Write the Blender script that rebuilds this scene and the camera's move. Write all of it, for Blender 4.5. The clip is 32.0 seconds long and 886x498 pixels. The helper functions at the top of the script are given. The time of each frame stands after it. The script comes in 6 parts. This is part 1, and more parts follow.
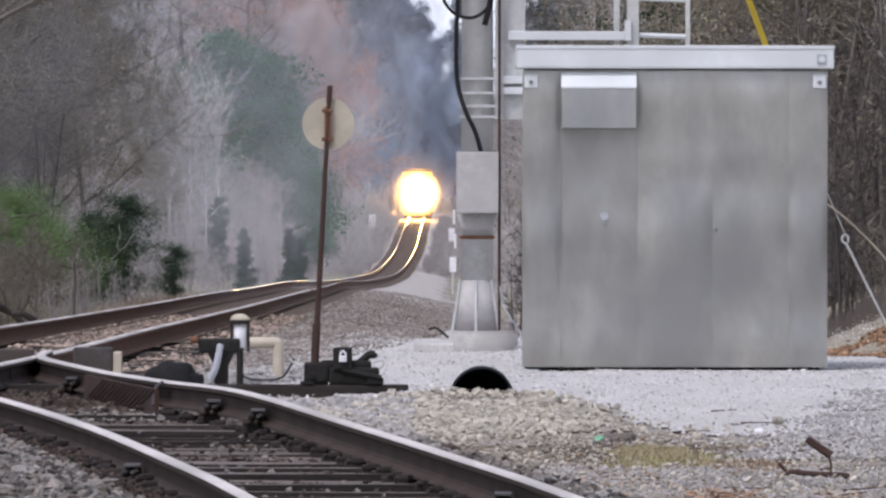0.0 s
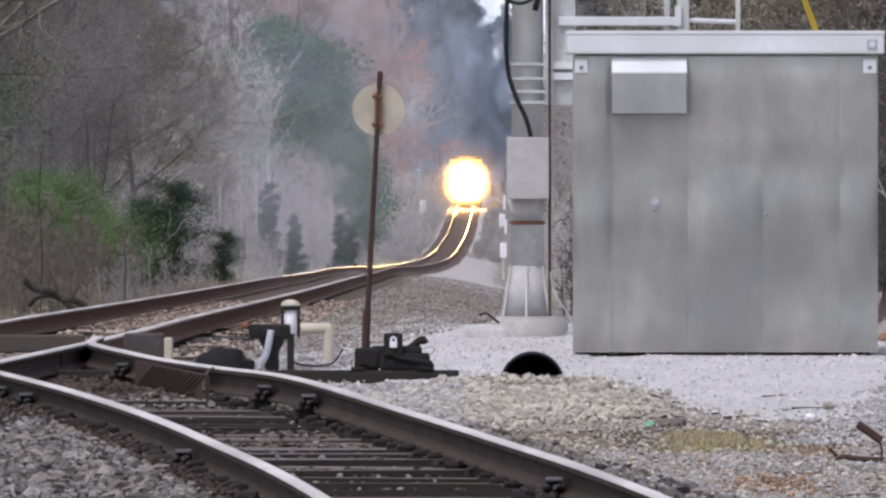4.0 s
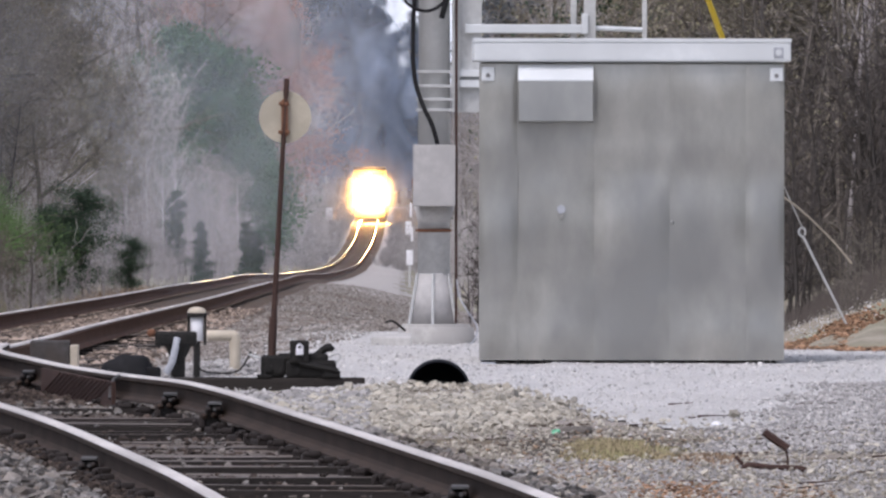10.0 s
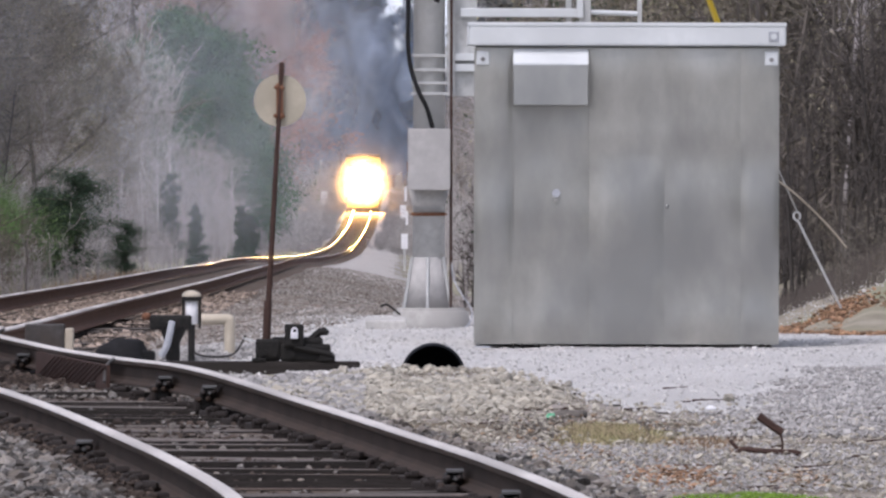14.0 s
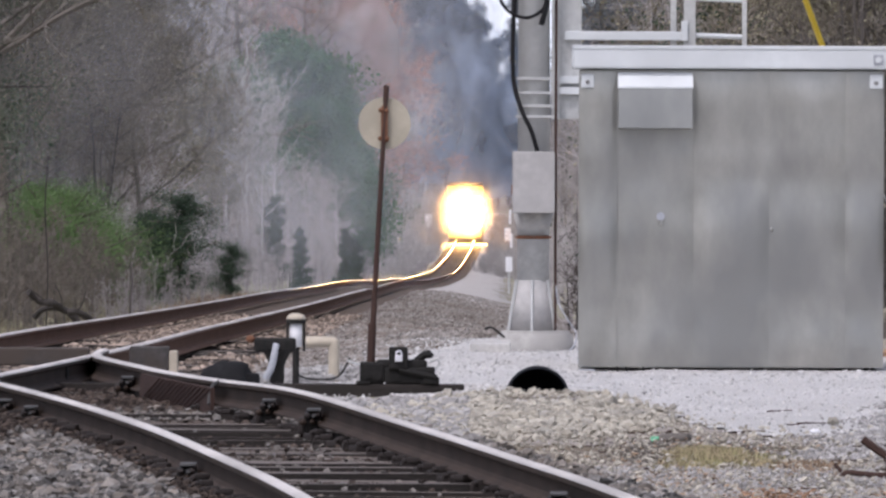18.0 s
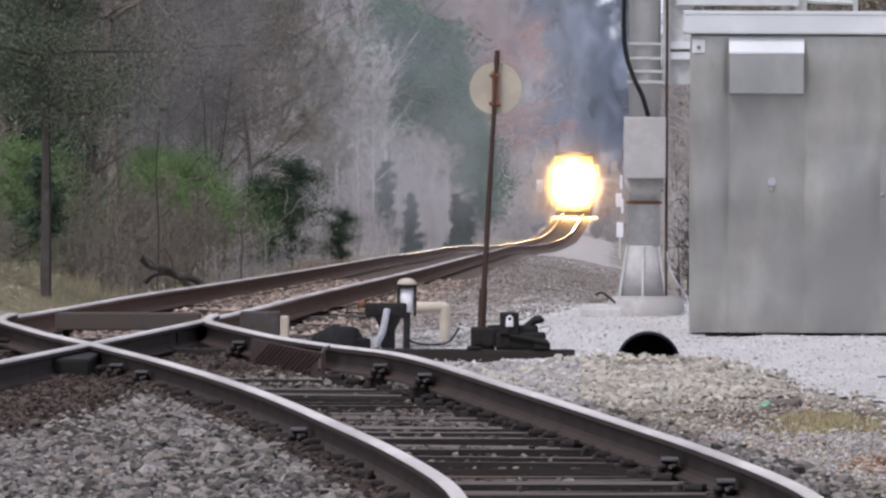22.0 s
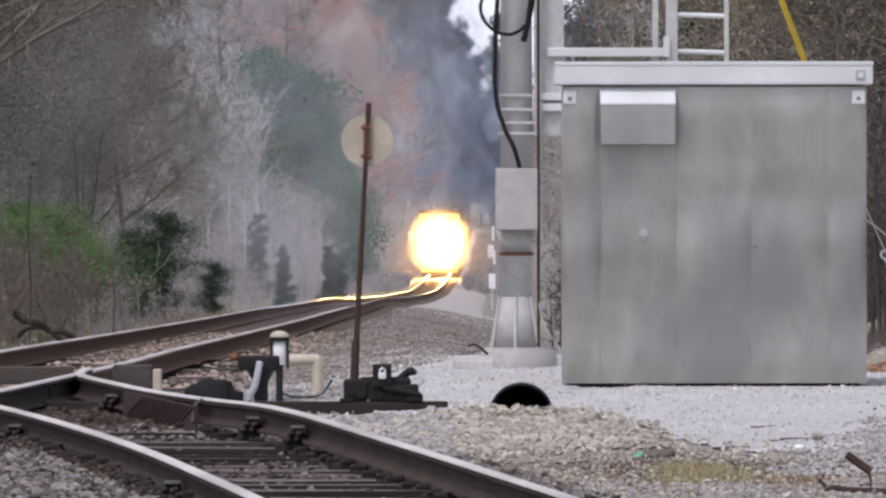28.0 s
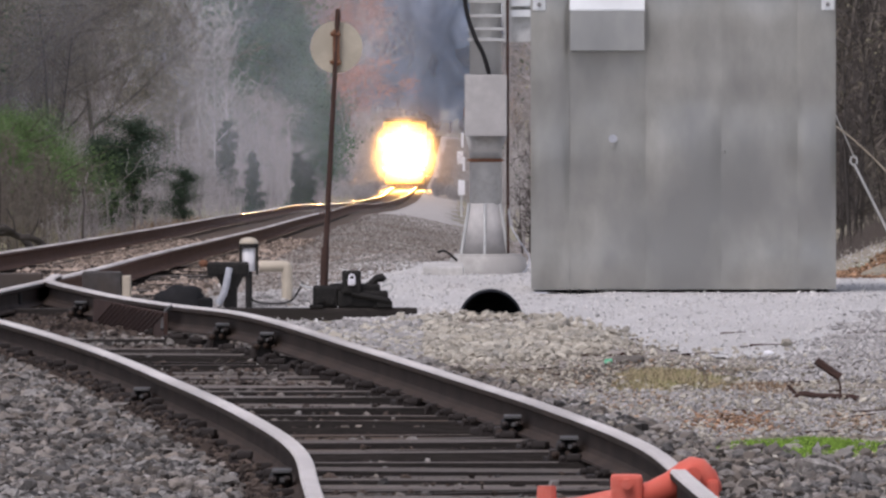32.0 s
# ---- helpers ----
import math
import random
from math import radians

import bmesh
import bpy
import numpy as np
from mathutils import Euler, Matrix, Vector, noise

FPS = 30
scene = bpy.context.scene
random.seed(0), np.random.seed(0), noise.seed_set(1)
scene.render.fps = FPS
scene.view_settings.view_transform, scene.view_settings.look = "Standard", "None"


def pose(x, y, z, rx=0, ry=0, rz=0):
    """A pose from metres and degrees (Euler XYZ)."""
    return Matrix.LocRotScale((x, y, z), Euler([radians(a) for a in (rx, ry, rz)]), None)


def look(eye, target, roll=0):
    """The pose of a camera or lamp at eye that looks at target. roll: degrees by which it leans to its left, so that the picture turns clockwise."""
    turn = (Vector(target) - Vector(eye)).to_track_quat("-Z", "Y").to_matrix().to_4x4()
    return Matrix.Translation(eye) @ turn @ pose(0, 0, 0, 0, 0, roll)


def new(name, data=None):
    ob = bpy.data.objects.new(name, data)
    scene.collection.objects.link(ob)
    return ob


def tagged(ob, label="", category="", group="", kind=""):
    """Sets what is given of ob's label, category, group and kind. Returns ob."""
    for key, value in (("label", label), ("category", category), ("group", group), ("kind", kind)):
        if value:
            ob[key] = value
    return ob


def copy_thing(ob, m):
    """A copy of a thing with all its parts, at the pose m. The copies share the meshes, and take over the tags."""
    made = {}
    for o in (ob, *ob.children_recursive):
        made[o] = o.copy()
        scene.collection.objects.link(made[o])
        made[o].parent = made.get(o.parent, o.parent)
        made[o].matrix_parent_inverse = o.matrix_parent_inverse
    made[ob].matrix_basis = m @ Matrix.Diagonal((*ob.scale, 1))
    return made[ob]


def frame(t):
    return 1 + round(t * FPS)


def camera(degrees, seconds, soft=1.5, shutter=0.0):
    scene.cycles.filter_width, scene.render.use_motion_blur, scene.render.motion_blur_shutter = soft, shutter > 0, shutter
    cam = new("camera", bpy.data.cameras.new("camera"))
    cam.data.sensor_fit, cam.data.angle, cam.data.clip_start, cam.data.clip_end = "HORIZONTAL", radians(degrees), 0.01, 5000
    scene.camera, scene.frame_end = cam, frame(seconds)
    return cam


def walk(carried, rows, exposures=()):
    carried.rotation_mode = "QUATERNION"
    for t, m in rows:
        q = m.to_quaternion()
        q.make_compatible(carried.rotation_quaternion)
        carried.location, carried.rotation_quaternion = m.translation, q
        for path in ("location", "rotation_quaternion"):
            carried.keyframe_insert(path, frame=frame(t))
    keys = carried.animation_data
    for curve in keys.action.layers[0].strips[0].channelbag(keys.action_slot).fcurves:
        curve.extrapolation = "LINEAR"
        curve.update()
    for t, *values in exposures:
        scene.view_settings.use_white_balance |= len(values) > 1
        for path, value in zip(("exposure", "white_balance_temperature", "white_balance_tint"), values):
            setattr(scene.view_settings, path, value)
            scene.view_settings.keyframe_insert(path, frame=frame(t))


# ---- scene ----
cam = camera(3.0, 32.0, soft=2.5, shutter=0.5)
EYE = 1.95
# seconds, yaw, pitch, roll of the hand-held camera, which stands in one place
ROWS = [
    (0, -0.0003, -0.4514, -0.0776),
    (0.5, -0.0056, -0.4427, 0.0167),
    (1, -0.0295, -0.4163, -0.09),
    (1.5, -0.0212, -0.3653, -0.096),
    (2, 0.0991, -0.4213, -0.2485),
    (2.5, 0.1958, -0.4617, -0.1781),
    (3, 0.2316, -0.4499, -0.0956),
    (3.5, 0.1904, -0.5033, 0.0123),
    (5.5, 0.0791, -0.4839, -0.0775),
    (6, 0.0681, -0.4949, -0.0084),
    (6.5, 0.0213, -0.496, 0.0444),
    (7, -0.0702, -0.4526, 0.1054),
    (7.5, -0.1322, -0.4884, -0.0323),
    (8, -0.1345, -0.5275, -0.0945),
    (8.5, -0.1259, -0.4477, -0.1355),
    (9, -0.1299, -0.4367, -0.115),
    (9.5, -0.1553, -0.4336, -0.082),
    (10, -0.1465, -0.4746, -0.0795),
    (10.5, -0.1202, -0.463, -0.0783),
    (11, -0.0409, -0.4248, -0.1401),
    (11.5, -0.0102, -0.4149, -0.1541),
    (12, -0.0264, -0.4514, -0.0789),
    (12.5, -0.0733, -0.4191, -0.0788),
    (13, -0.1619, -0.4497, -0.0779),
    (13.5, -0.1962, -0.4956, -0.104),
    (15.5, 0.0152, -0.5631, -0.308),
    (16, 0.0635, -0.5231, -0.1914),
    (16.5, 0.1118, -0.4746, -0.2148),
    (17, 0.1219, -0.418, -0.1455),
    (17.5, 0.1271, -0.3972, -0.1336),
    (18, 0.1908, -0.4529, -0.2079),
    (18.5, 0.2708, -0.5173, -0.1746),
    (19, 0.3433, -0.5475, -0.1584),
    (19.5, 0.3732, -0.5443, -0.1338),
    (20, 0.3732, -0.5208, -0.1346),
    (20.5, 0.4579, -0.5653, -0.2796),
    (21, 0.4984, -0.584, -0.1964),
    (21.5, 0.5569, -0.5788, -0.2506),
    (22, 0.5669, -0.5721, -0.2461),
    (22.5, 0.5314, -0.5777, -0.2157),
    (23, 0.4973, -0.579, -0.2034),
    (23.5, 0.5176, -0.5904, -0.243),
    (24, 0.5665, -0.5553, -0.2727),
    (24.5, 0.5956, -0.5682, -0.1942),
    (25, 0.5251, -0.6207, -0.1216),
    (25.5, 0.4465, -0.5868, -0.1112),
    (26, 0.3632, -0.5019, -0.0471),
    (26.5, 0.3103, -0.3592, -0.0321),
    (28.5, 0.0878, -0.4326, 0.0437),
    (29, 0.0734, -0.4719, -0.0029),
    (29.5, 0.0655, -0.477, -0.0076),
    (30, 0.0377, -0.4648, 0.0372),
    (30.5, 0.0435, -0.497, 0.0385),
    (31, 0.0406, -0.5762, 0.0372),
    (31.5, 0.025, -0.6586, 0.076),
    (32, 0.0274, -0.7122, 0.0909),
]
walk(cam, [(t, pose(0, 0, EYE, 90 + pitch, roll, yaw)) for t, yaw, pitch, roll in ROWS],
     exposures=[(0, 0.05, 6230, 18), (12, 0.05, 6280, 18.5), (26, 0.03, 6300, 18.5), (29, -0.05, 6400, 19), (31, -0.08, 6440, 19.5), (32, -0.14, 6460, 19.5)])

# ---- light: overcast spring day ----
world = bpy.data.worlds.new("overcast_sky")
world.use_nodes = True
scene.world = world
wn, wl = world.node_tree.nodes, world.node_tree.links
sky = wn.new("ShaderNodeTexSky")
sky.sky_type = "NISHITA"
sky.sun_disc = False
sky.sun_elevation, sky.sun_rotation = radians(59), radians(210)
sky.air_density, sky.dust_density = 1.0, 3.0
pale = wn.new("ShaderNodeHueSaturation")
pale.inputs["Saturation"].default_value = 0.55
wl.new(sky.outputs[0], pale.inputs["Color"])
back = wn["Background"]
wl.new(pale.outputs[0], back.inputs["Color"])
back.inputs["Strength"].default_value = 0.15
sun = new("sun", bpy.data.lights.new("sun", "SUN"))
sun.data.energy, sun.data.angle, sun.data.color = 1.5, radians(20), (1.0, 0.985, 0.96)
sun.matrix_world = look((-16, -28, 54), (0, 0, 0))


# ---- materials ----
def mat(name, a, b, rough=0.8, metal=0.0, grain=20.0, blotch=1.5, bump=0.3, per="", c=None, stretch=(1, 1, 1), step=0.012, spread=0.12):
    """A surface of colour a with grains of b and large blotches of c; per: 'object', 'island' or 'soft' varies it from piece to piece."""
    m = bpy.data.materials.new(name)
    m.use_nodes = True
    n, l = m.node_tree.nodes, m.node_tree.links
    bsdf = n["Principled BSDF"]
    tc = n.new("ShaderNodeTexCoord")
    mp = n.new("ShaderNodeMapping")
    mp.inputs["Scale"].default_value = stretch
    l.new(tc.outputs["Object"], mp.inputs["Vector"])
    fine, large = n.new("ShaderNodeTexNoise"), n.new("ShaderNodeTexNoise")
    fine.inputs["Scale"].default_value, fine.inputs["Detail"].default_value, fine.inputs["Roughness"].default_value = grain, 6, 0.65
    large.inputs["Scale"].default_value, large.inputs["Detail"].default_value = blotch, 4
    l.new(mp.outputs[0], fine.inputs["Vector"])
    l.new(mp.outputs[0], large.inputs["Vector"])
    r1, r2 = n.new("ShaderNodeValToRGB"), n.new("ShaderNodeValToRGB")
    r1.color_ramp.elements[0].position, r1.color_ramp.elements[1].position = 0.34, 0.66
    r2.color_ramp.elements[0].position, r2.color_ramp.elements[1].position = 0.42, 0.62
    l.new(fine.outputs[0], r1.inputs[0])
    l.new(large.outputs[0], r2.inputs[0])
    m1, m2 = n.new("ShaderNodeMixRGB"), n.new("ShaderNodeMixRGB")
    m1.inputs[1].default_value, m1.inputs[2].default_value = (*a, 1), (*b, 1)
    m2.inputs[2].default_value = (*(c or [0.5 * (p + q) * 0.85 for p, q in zip(a, b)]), 1)
    l.new(r1.outputs[0], m1.inputs[0])
    l.new(m1.outputs[0], m2.inputs[1])
    l.new(r2.outputs[0], m2.inputs[0])
    last = m2.outputs[0]
    if per:
        hsv = n.new("ShaderNodeHueSaturation")
        if per == "object":
            pick = n.new("ShaderNodeObjectInfo").outputs["Random"]
        else:
            pick = n.new("ShaderNodeNewGeometry").outputs["Random Per Island"]
        rng = n.new("ShaderNodeMapRange")
        rng.inputs[3].default_value, rng.inputs[4].default_value = (0.33, 2.05) if per == "island" else (0.7, 1.3)
        l.new(pick, rng.inputs[0])
        l.new(rng.outputs[0], hsv.inputs["Value"])
        l.new(last, hsv.inputs["Color"])
        last = hsv.outputs[0]
    l.new(last, bsdf.inputs["Base Color"])
    rr = n.new("ShaderNodeMapRange")
    rr.inputs[3].default_value, rr.inputs[4].default_value = max(0.05, rough - spread), min(1, rough + spread)
    l.new(fine.outputs[0], rr.inputs[0])
    l.new(rr.outputs[0], bsdf.inputs["Roughness"])
    bsdf.inputs["Metallic"].default_value = metal
    bsdf.inputs["Specular IOR Level"].default_value = 0.5 if metal > 0.3 or rough < 0.5 else 0.2
    if bump:
        bp = n.new("ShaderNodeBump")
        bp.inputs["Strength"].default_value, bp.inputs["Distance"].default_value = bump, step
        l.new(fine.outputs[0], bp.inputs["Height"])
        l.new(bp.outputs[0], bsdf.inputs["Normal"])
    return m


def glow(name, colour, strength):
    m = bpy.data.materials.new(name)
    m.use_nodes = True
    n = m.node_tree.nodes
    bsdf = n["Principled BSDF"]
    bsdf.inputs["Base Color"].default_value = (0.8, 0.8, 0.8, 1)
    bsdf.inputs["Emission Color"].default_value = (*colour, 1)
    bsdf.inputs["Emission Strength"].default_value = strength
    return m


M_SOIL = mat("dry_soil", (0.23, 0.203, 0.178), (0.385, 0.353, 0.318), 0.95, grain=14, blotch=0.35, bump=0.6, c=(0.16, 0.13, 0.09))
M_BANK = mat("forest_floor", (0.215, 0.19, 0.152), (0.37, 0.333, 0.272), 0.95, grain=3, blotch=0.25, bump=0.9, c=(0.25, 0.25, 0.165), step=0.05)
M_PAD = mat("pale_limestone_gravel", (0.52, 0.51, 0.497), (0.71, 0.70, 0.685), 0.9, grain=42, blotch=1.3, bump=1.0, c=(0.56, 0.55, 0.535), stretch=(1, 0.14, 1), step=0.03)
M_PALEB = mat("pale_ballast", (0.34, 0.325, 0.31), (0.52, 0.50, 0.48), 0.95, grain=2.5, blotch=0.2, bump=0.9, c=(0.40, 0.375, 0.35), step=0.05)
M_SHOULDER = mat("grey_gravel", (0.22, 0.203, 0.187), (0.40, 0.375, 0.35), 0.95, grain=7, blotch=0.5, bump=0.9, c=(0.22, 0.19, 0.16), step=0.03)
# Brown bed, its colour darkened for the shade in the gaps between stones.
M_BED = mat("ballast_bed", (0.06, 0.048, 0.04), (0.15, 0.125, 0.11), 0.95, grain=18, blotch=0.6, bump=0.8, c=(0.10, 0.07, 0.05))
M_STONE = mat("grey_ballast_stone", (0.064, 0.062, 0.060), (0.205, 0.197, 0.188), 0.85, grain=30, blotch=2.0, bump=0.3, per="island", c=(0.14, 0.122, 0.105))
M_TAN = mat("tan_stone", (0.295, 0.276, 0.232), (0.52, 0.49, 0.422), 0.85, grain=30, blotch=2.0, bump=0.3, per="soft", c=(0.39, 0.36, 0.30))
M_TAN_ONE = mat("single_tan_stone", (0.27, 0.255, 0.22), (0.46, 0.437, 0.387), 0.85, grain=3, blotch=1.0, bump=0.2, per="object")
M_STONE_ONE = mat("single_grey_stone", (0.10, 0.095, 0.09), (0.24, 0.23, 0.215), 0.85, grain=3, blotch=1.0, bump=0.2, per="object")
M_BROWN = mat("oily_brown_stone", (0.028, 0.0215, 0.018), (0.078, 0.060, 0.050), 0.9, grain=30, blotch=2.0, bump=0.3, per="island")
M_SLOPE = mat("weathered_slope_stone", (0.25, 0.232, 0.215), (0.43, 0.408, 0.385), 0.9, grain=20, blotch=0.45, bump=0.3, per="soft", c=(0.19, 0.158, 0.135))
M_RUSTY = mat("rust_stained_stone", (0.17, 0.133, 0.108), (0.33, 0.27, 0.224), 0.9, grain=30, blotch=2.0, bump=0.3, per="island")
M_CHIP = mat("limestone_chip", (0.50, 0.49, 0.478), (0.66, 0.65, 0.635), 0.9, grain=30, blotch=2.0, bump=0.3, per="soft")
M_WHITE = mat("pale_stone", (0.29, 0.281, 0.273), (0.47, 0.457, 0.445), 0.85, grain=30, blotch=2.0, bump=0.3, per="soft")
M_TIETOP = mat("weathered_pale_tie_top", (0.038, 0.032, 0.029), (0.235, 0.211, 0.193), 0.9, grain=9, blotch=2.2, bump=0.5, per="object", c=(0.128, 0.109, 0.096), stretch=(0.9, 6, 3))
M_TIE = mat("dark_tie_timber", (0.014, 0.012, 0.011), (0.055, 0.048, 0.044), 0.85, grain=16, blotch=1.2, bump=0.5, per="object", c=(0.03, 0.026, 0.024), stretch=(0.5, 6, 3))
M_RAIL = mat("rusty_rail_steel", (0.032, 0.023, 0.0185), (0.080, 0.057, 0.045), 0.85, 0.0, grain=24, blotch=1.3, bump=0.5, c=(0.042, 0.030, 0.024))
M_RAILB = mat("brown_rusty_rail_steel", (0.12, 0.071, 0.053), (0.235, 0.145, 0.11), 0.9, 0.0, grain=12, blotch=1.3, bump=0.7, c=(0.155, 0.098, 0.073))
# Far heads are made glossier than the near ones to carry the headlight glint.
M_HEADFAR = mat("far_glint_rail_head", (0.60, 0.60, 0.60), (0.72, 0.72, 0.72), 0.15, 0.95, grain=2, blotch=0.3, bump=0.0, spread=0.015, stretch=(1, 0.2, 1))
M_HEADMID = mat("mid_glint_rail_head", (0.60, 0.60, 0.60), (0.72, 0.72, 0.72), 0.15, 0.95, grain=2, blotch=0.3, bump=0.0, spread=0.01, stretch=(1, 0.2, 1))
M_HEAD = mat("polished_rail_head", (0.66, 0.61, 0.57), (0.80, 0.755, 0.72), 0.55, 0.3, grain=9, blotch=0.8, bump=0.0, spread=0.10, c=(0.52, 0.485, 0.455), stretch=(1, 0.2, 1))
M_IRON = mat("oily_black_iron", (0.010, 0.010, 0.010), (0.030, 0.028, 0.026), 0.7, 0.0, grain=26, blotch=4, bump=0.3)
M_OILY = mat("oily_plank", (0.028, 0.024, 0.023), (0.062, 0.053, 0.05), 0.8, 0.0, grain=26, blotch=4, bump=0.3)
M_RUST = mat("rust", (0.16, 0.075, 0.045), (0.26, 0.13, 0.08), 0.85, 0.1, grain=40, blotch=6, bump=0.4)
M_MAST = mat("rusty_dark_mast", (0.055, 0.035, 0.03), (0.10, 0.06, 0.05), 0.8, 0.2, grain=40, blotch=5, bump=0.3)
M_ZINC = mat("galvanised_steel", (0.47, 0.48, 0.475), (0.60, 0.61, 0.605), 0.55, 0.12, grain=18, blotch=2, bump=0.05)
M_ROOF = mat("white_roof_edge", (0.66, 0.695, 0.71), (0.75, 0.785, 0.80), 0.5, 0.0, grain=9, blotch=1, bump=0.03)
M_CONC = mat("pale_concrete", (0.46, 0.45, 0.43), (0.58, 0.57, 0.55), 0.9, grain=30, blotch=2.5, bump=0.3)
M_FOOT = mat("weathered_concrete", (0.33, 0.325, 0.31), (0.47, 0.46, 0.445), 0.9, grain=14, blotch=2.5, bump=0.3)
M_GREYP = mat("grey_paint", (0.41, 0.40, 0.395), (0.50, 0.49, 0.48), 0.6, 0.0, grain=14, blotch=3, bump=0.05)
M_CREAM = mat("cream_paint", (0.50, 0.44, 0.35), (0.60, 0.54, 0.44), 0.6, 0.0, grain=20, blotch=4, bump=0.1)
M_TARGET = mat("faded_yellow_target", (0.44, 0.40, 0.32), (0.52, 0.48, 0.39), 0.75, 0.0, grain=18, blotch=4, bump=0.1)
M_RUBBER = mat("black_rubber", (0.010, 0.010, 0.011), (0.022, 0.022, 0.024), 0.85, 0.0, grain=20, blotch=4, bump=0.2)
M_PIPE = mat("black_plastic_pipe", (0.008, 0.010, 0.014), (0.016, 0.018, 0.024), 0.75, 0.0, grain=12, blotch=3, bump=0.05)
M_SLAB = mat("dark_grey_cover", (0.075, 0.075, 0.078), (0.12, 0.12, 0.12), 0.8, 0.0, grain=18, blotch=2, bump=0.2)
M_SLABSTONE = mat("grey_brown_stone", (0.09, 0.08, 0.07), (0.18, 0.162, 0.145), 0.9, grain=18, blotch=3, bump=0.4)
M_COVER = mat("dull_dark_cover", (0.055, 0.052, 0.051), (0.095, 0.09, 0.088), 0.85, 0.0, grain=14, blotch=2.5, bump=0.2, c=(0.085, 0.07, 0.06))
M_HOLE = mat("lug_hole_grey", (0.20, 0.20, 0.20), (0.28, 0.28, 0.28), 0.6, 0.3, grain=20, blotch=4, bump=0.1)
M_HOSE = mat("grey_hose", (0.36, 0.38, 0.42), (0.46, 0.48, 0.52), 0.6, 0.0, grain=30, blotch=5, bump=0.1)
M_LOCK = mat("bright_lock", (0.80, 0.80, 0.86), (0.90, 0.90, 0.95), 0.4, 0.2, grain=20, blotch=5, bump=0.02)
M_RED = mat("red_orange_paint", (0.62, 0.14, 0.10), (0.72, 0.22, 0.17), 0.55, 0.0, grain=16, blotch=3, bump=0.1, c=(0.66, 0.13, 0.09))
M_YELLOW = mat("yellow_plastic", (0.80, 0.56, 0.03), (0.88, 0.66, 0.06), 0.45, 0.0, grain=10, blotch=2, bump=0.02)
M_LEAF_BROWN = mat("fallen_leaves", (0.18, 0.10, 0.06), (0.31, 0.20, 0.125), 0.9, grain=30, blotch=3, bump=0.3, per="island")
M_LEAF_DULL = mat("weathered_leaves", (0.20, 0.14, 0.095), (0.32, 0.24, 0.17), 0.95, grain=30, blotch=3, bump=0.3, per="island")
M_GRASS = mat("spring_grass", (0.12, 0.22, 0.03), (0.20, 0.32, 0.06), 0.8, grain=8, blotch=3, bump=0.0, per="island")
M_DRY = mat("dry_grass", (0.22, 0.175, 0.11), (0.33, 0.275, 0.18), 0.9, grain=8, blotch=3, bump=0.0, per="island", c=(0.27, 0.26, 0.13))
M_STRAW = mat("bleached_grass", (0.32, 0.285, 0.22), (0.44, 0.40, 0.31), 0.9, grain=8, blotch=0.8, bump=0.0, per="soft", c=(0.30, 0.30, 0.19))
M_OLIVE = mat("olive_grass", (0.18, 0.182, 0.115), (0.28, 0.275, 0.18), 0.9, grain=8, blotch=0.8, bump=0.0, per="soft", c=(0.25, 0.21, 0.155))
M_BARK_B = mat("brown_bark", (0.12, 0.107, 0.095), (0.22, 0.197, 0.175), 0.95, grain=8, blotch=1, bump=0.4, per="object")
M_BARK_D = mat("dark_bark", (0.06, 0.054, 0.05), (0.12, 0.108, 0.10), 0.95, grain=8, blotch=1, bump=0.4, per="object")
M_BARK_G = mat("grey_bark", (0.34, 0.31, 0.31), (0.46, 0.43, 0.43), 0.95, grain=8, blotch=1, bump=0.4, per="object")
M_BARK_P = mat("pale_bark", (0.48, 0.46, 0.455), (0.62, 0.60, 0.595), 0.9, grain=8, blotch=1, bump=0.3)
M_TWIG_B = mat("brown_twigs", (0.175, 0.158, 0.138), (0.28, 0.255, 0.224), 0.95, grain=1.5, blotch=0.3, bump=0.0, per="object", c=(0.15, 0.125, 0.085))
# Bare-twig grey, with the paleness of distance haze put into it.
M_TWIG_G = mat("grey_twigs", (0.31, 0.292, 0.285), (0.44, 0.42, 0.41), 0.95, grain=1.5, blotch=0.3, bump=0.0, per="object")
# Blue-grey of distance haze is put into the colour of the farthest twigs.
M_TWIG_HAZE = mat("haze_tinted_twigs", (0.10, 0.11, 0.12), (0.17, 0.185, 0.20), 0.95, grain=1.0, blotch=0.2, bump=0.0, per="object")
M_BUD_R = mat("red_maple_buds", (0.52, 0.27, 0.20), (0.62, 0.36, 0.28), 0.9, grain=2, blotch=0.4, bump=0.0)
M_BUD_B = mat("brown_buds", (0.20, 0.172, 0.142), (0.31, 0.27, 0.225), 0.9, grain=2, blotch=0.4, bump=0.0, per="soft")
M_BUD_O = mat("olive_buds", (0.18, 0.17, 0.115), (0.27, 0.25, 0.175), 0.9, grain=2, blotch=0.4, bump=0.0, per="island")
M_CEDAR = mat("dark_cedar_foliage", (0.042, 0.07, 0.048), (0.085, 0.125, 0.082), 0.9, grain=4, blotch=0.8, bump=0.0, per="soft")
M_HOLLY = mat("dull_evergreen_leaves", (0.085, 0.11, 0.078), (0.15, 0.175, 0.125), 0.85, grain=4, blotch=0.6, bump=0.0, per="soft")
M_TWIG_K = mat("dark_brown_twigs", (0.085, 0.073, 0.066), (0.15, 0.13, 0.118), 0.95, grain=1.5, blotch=0.3, bump=0.0, per="object")
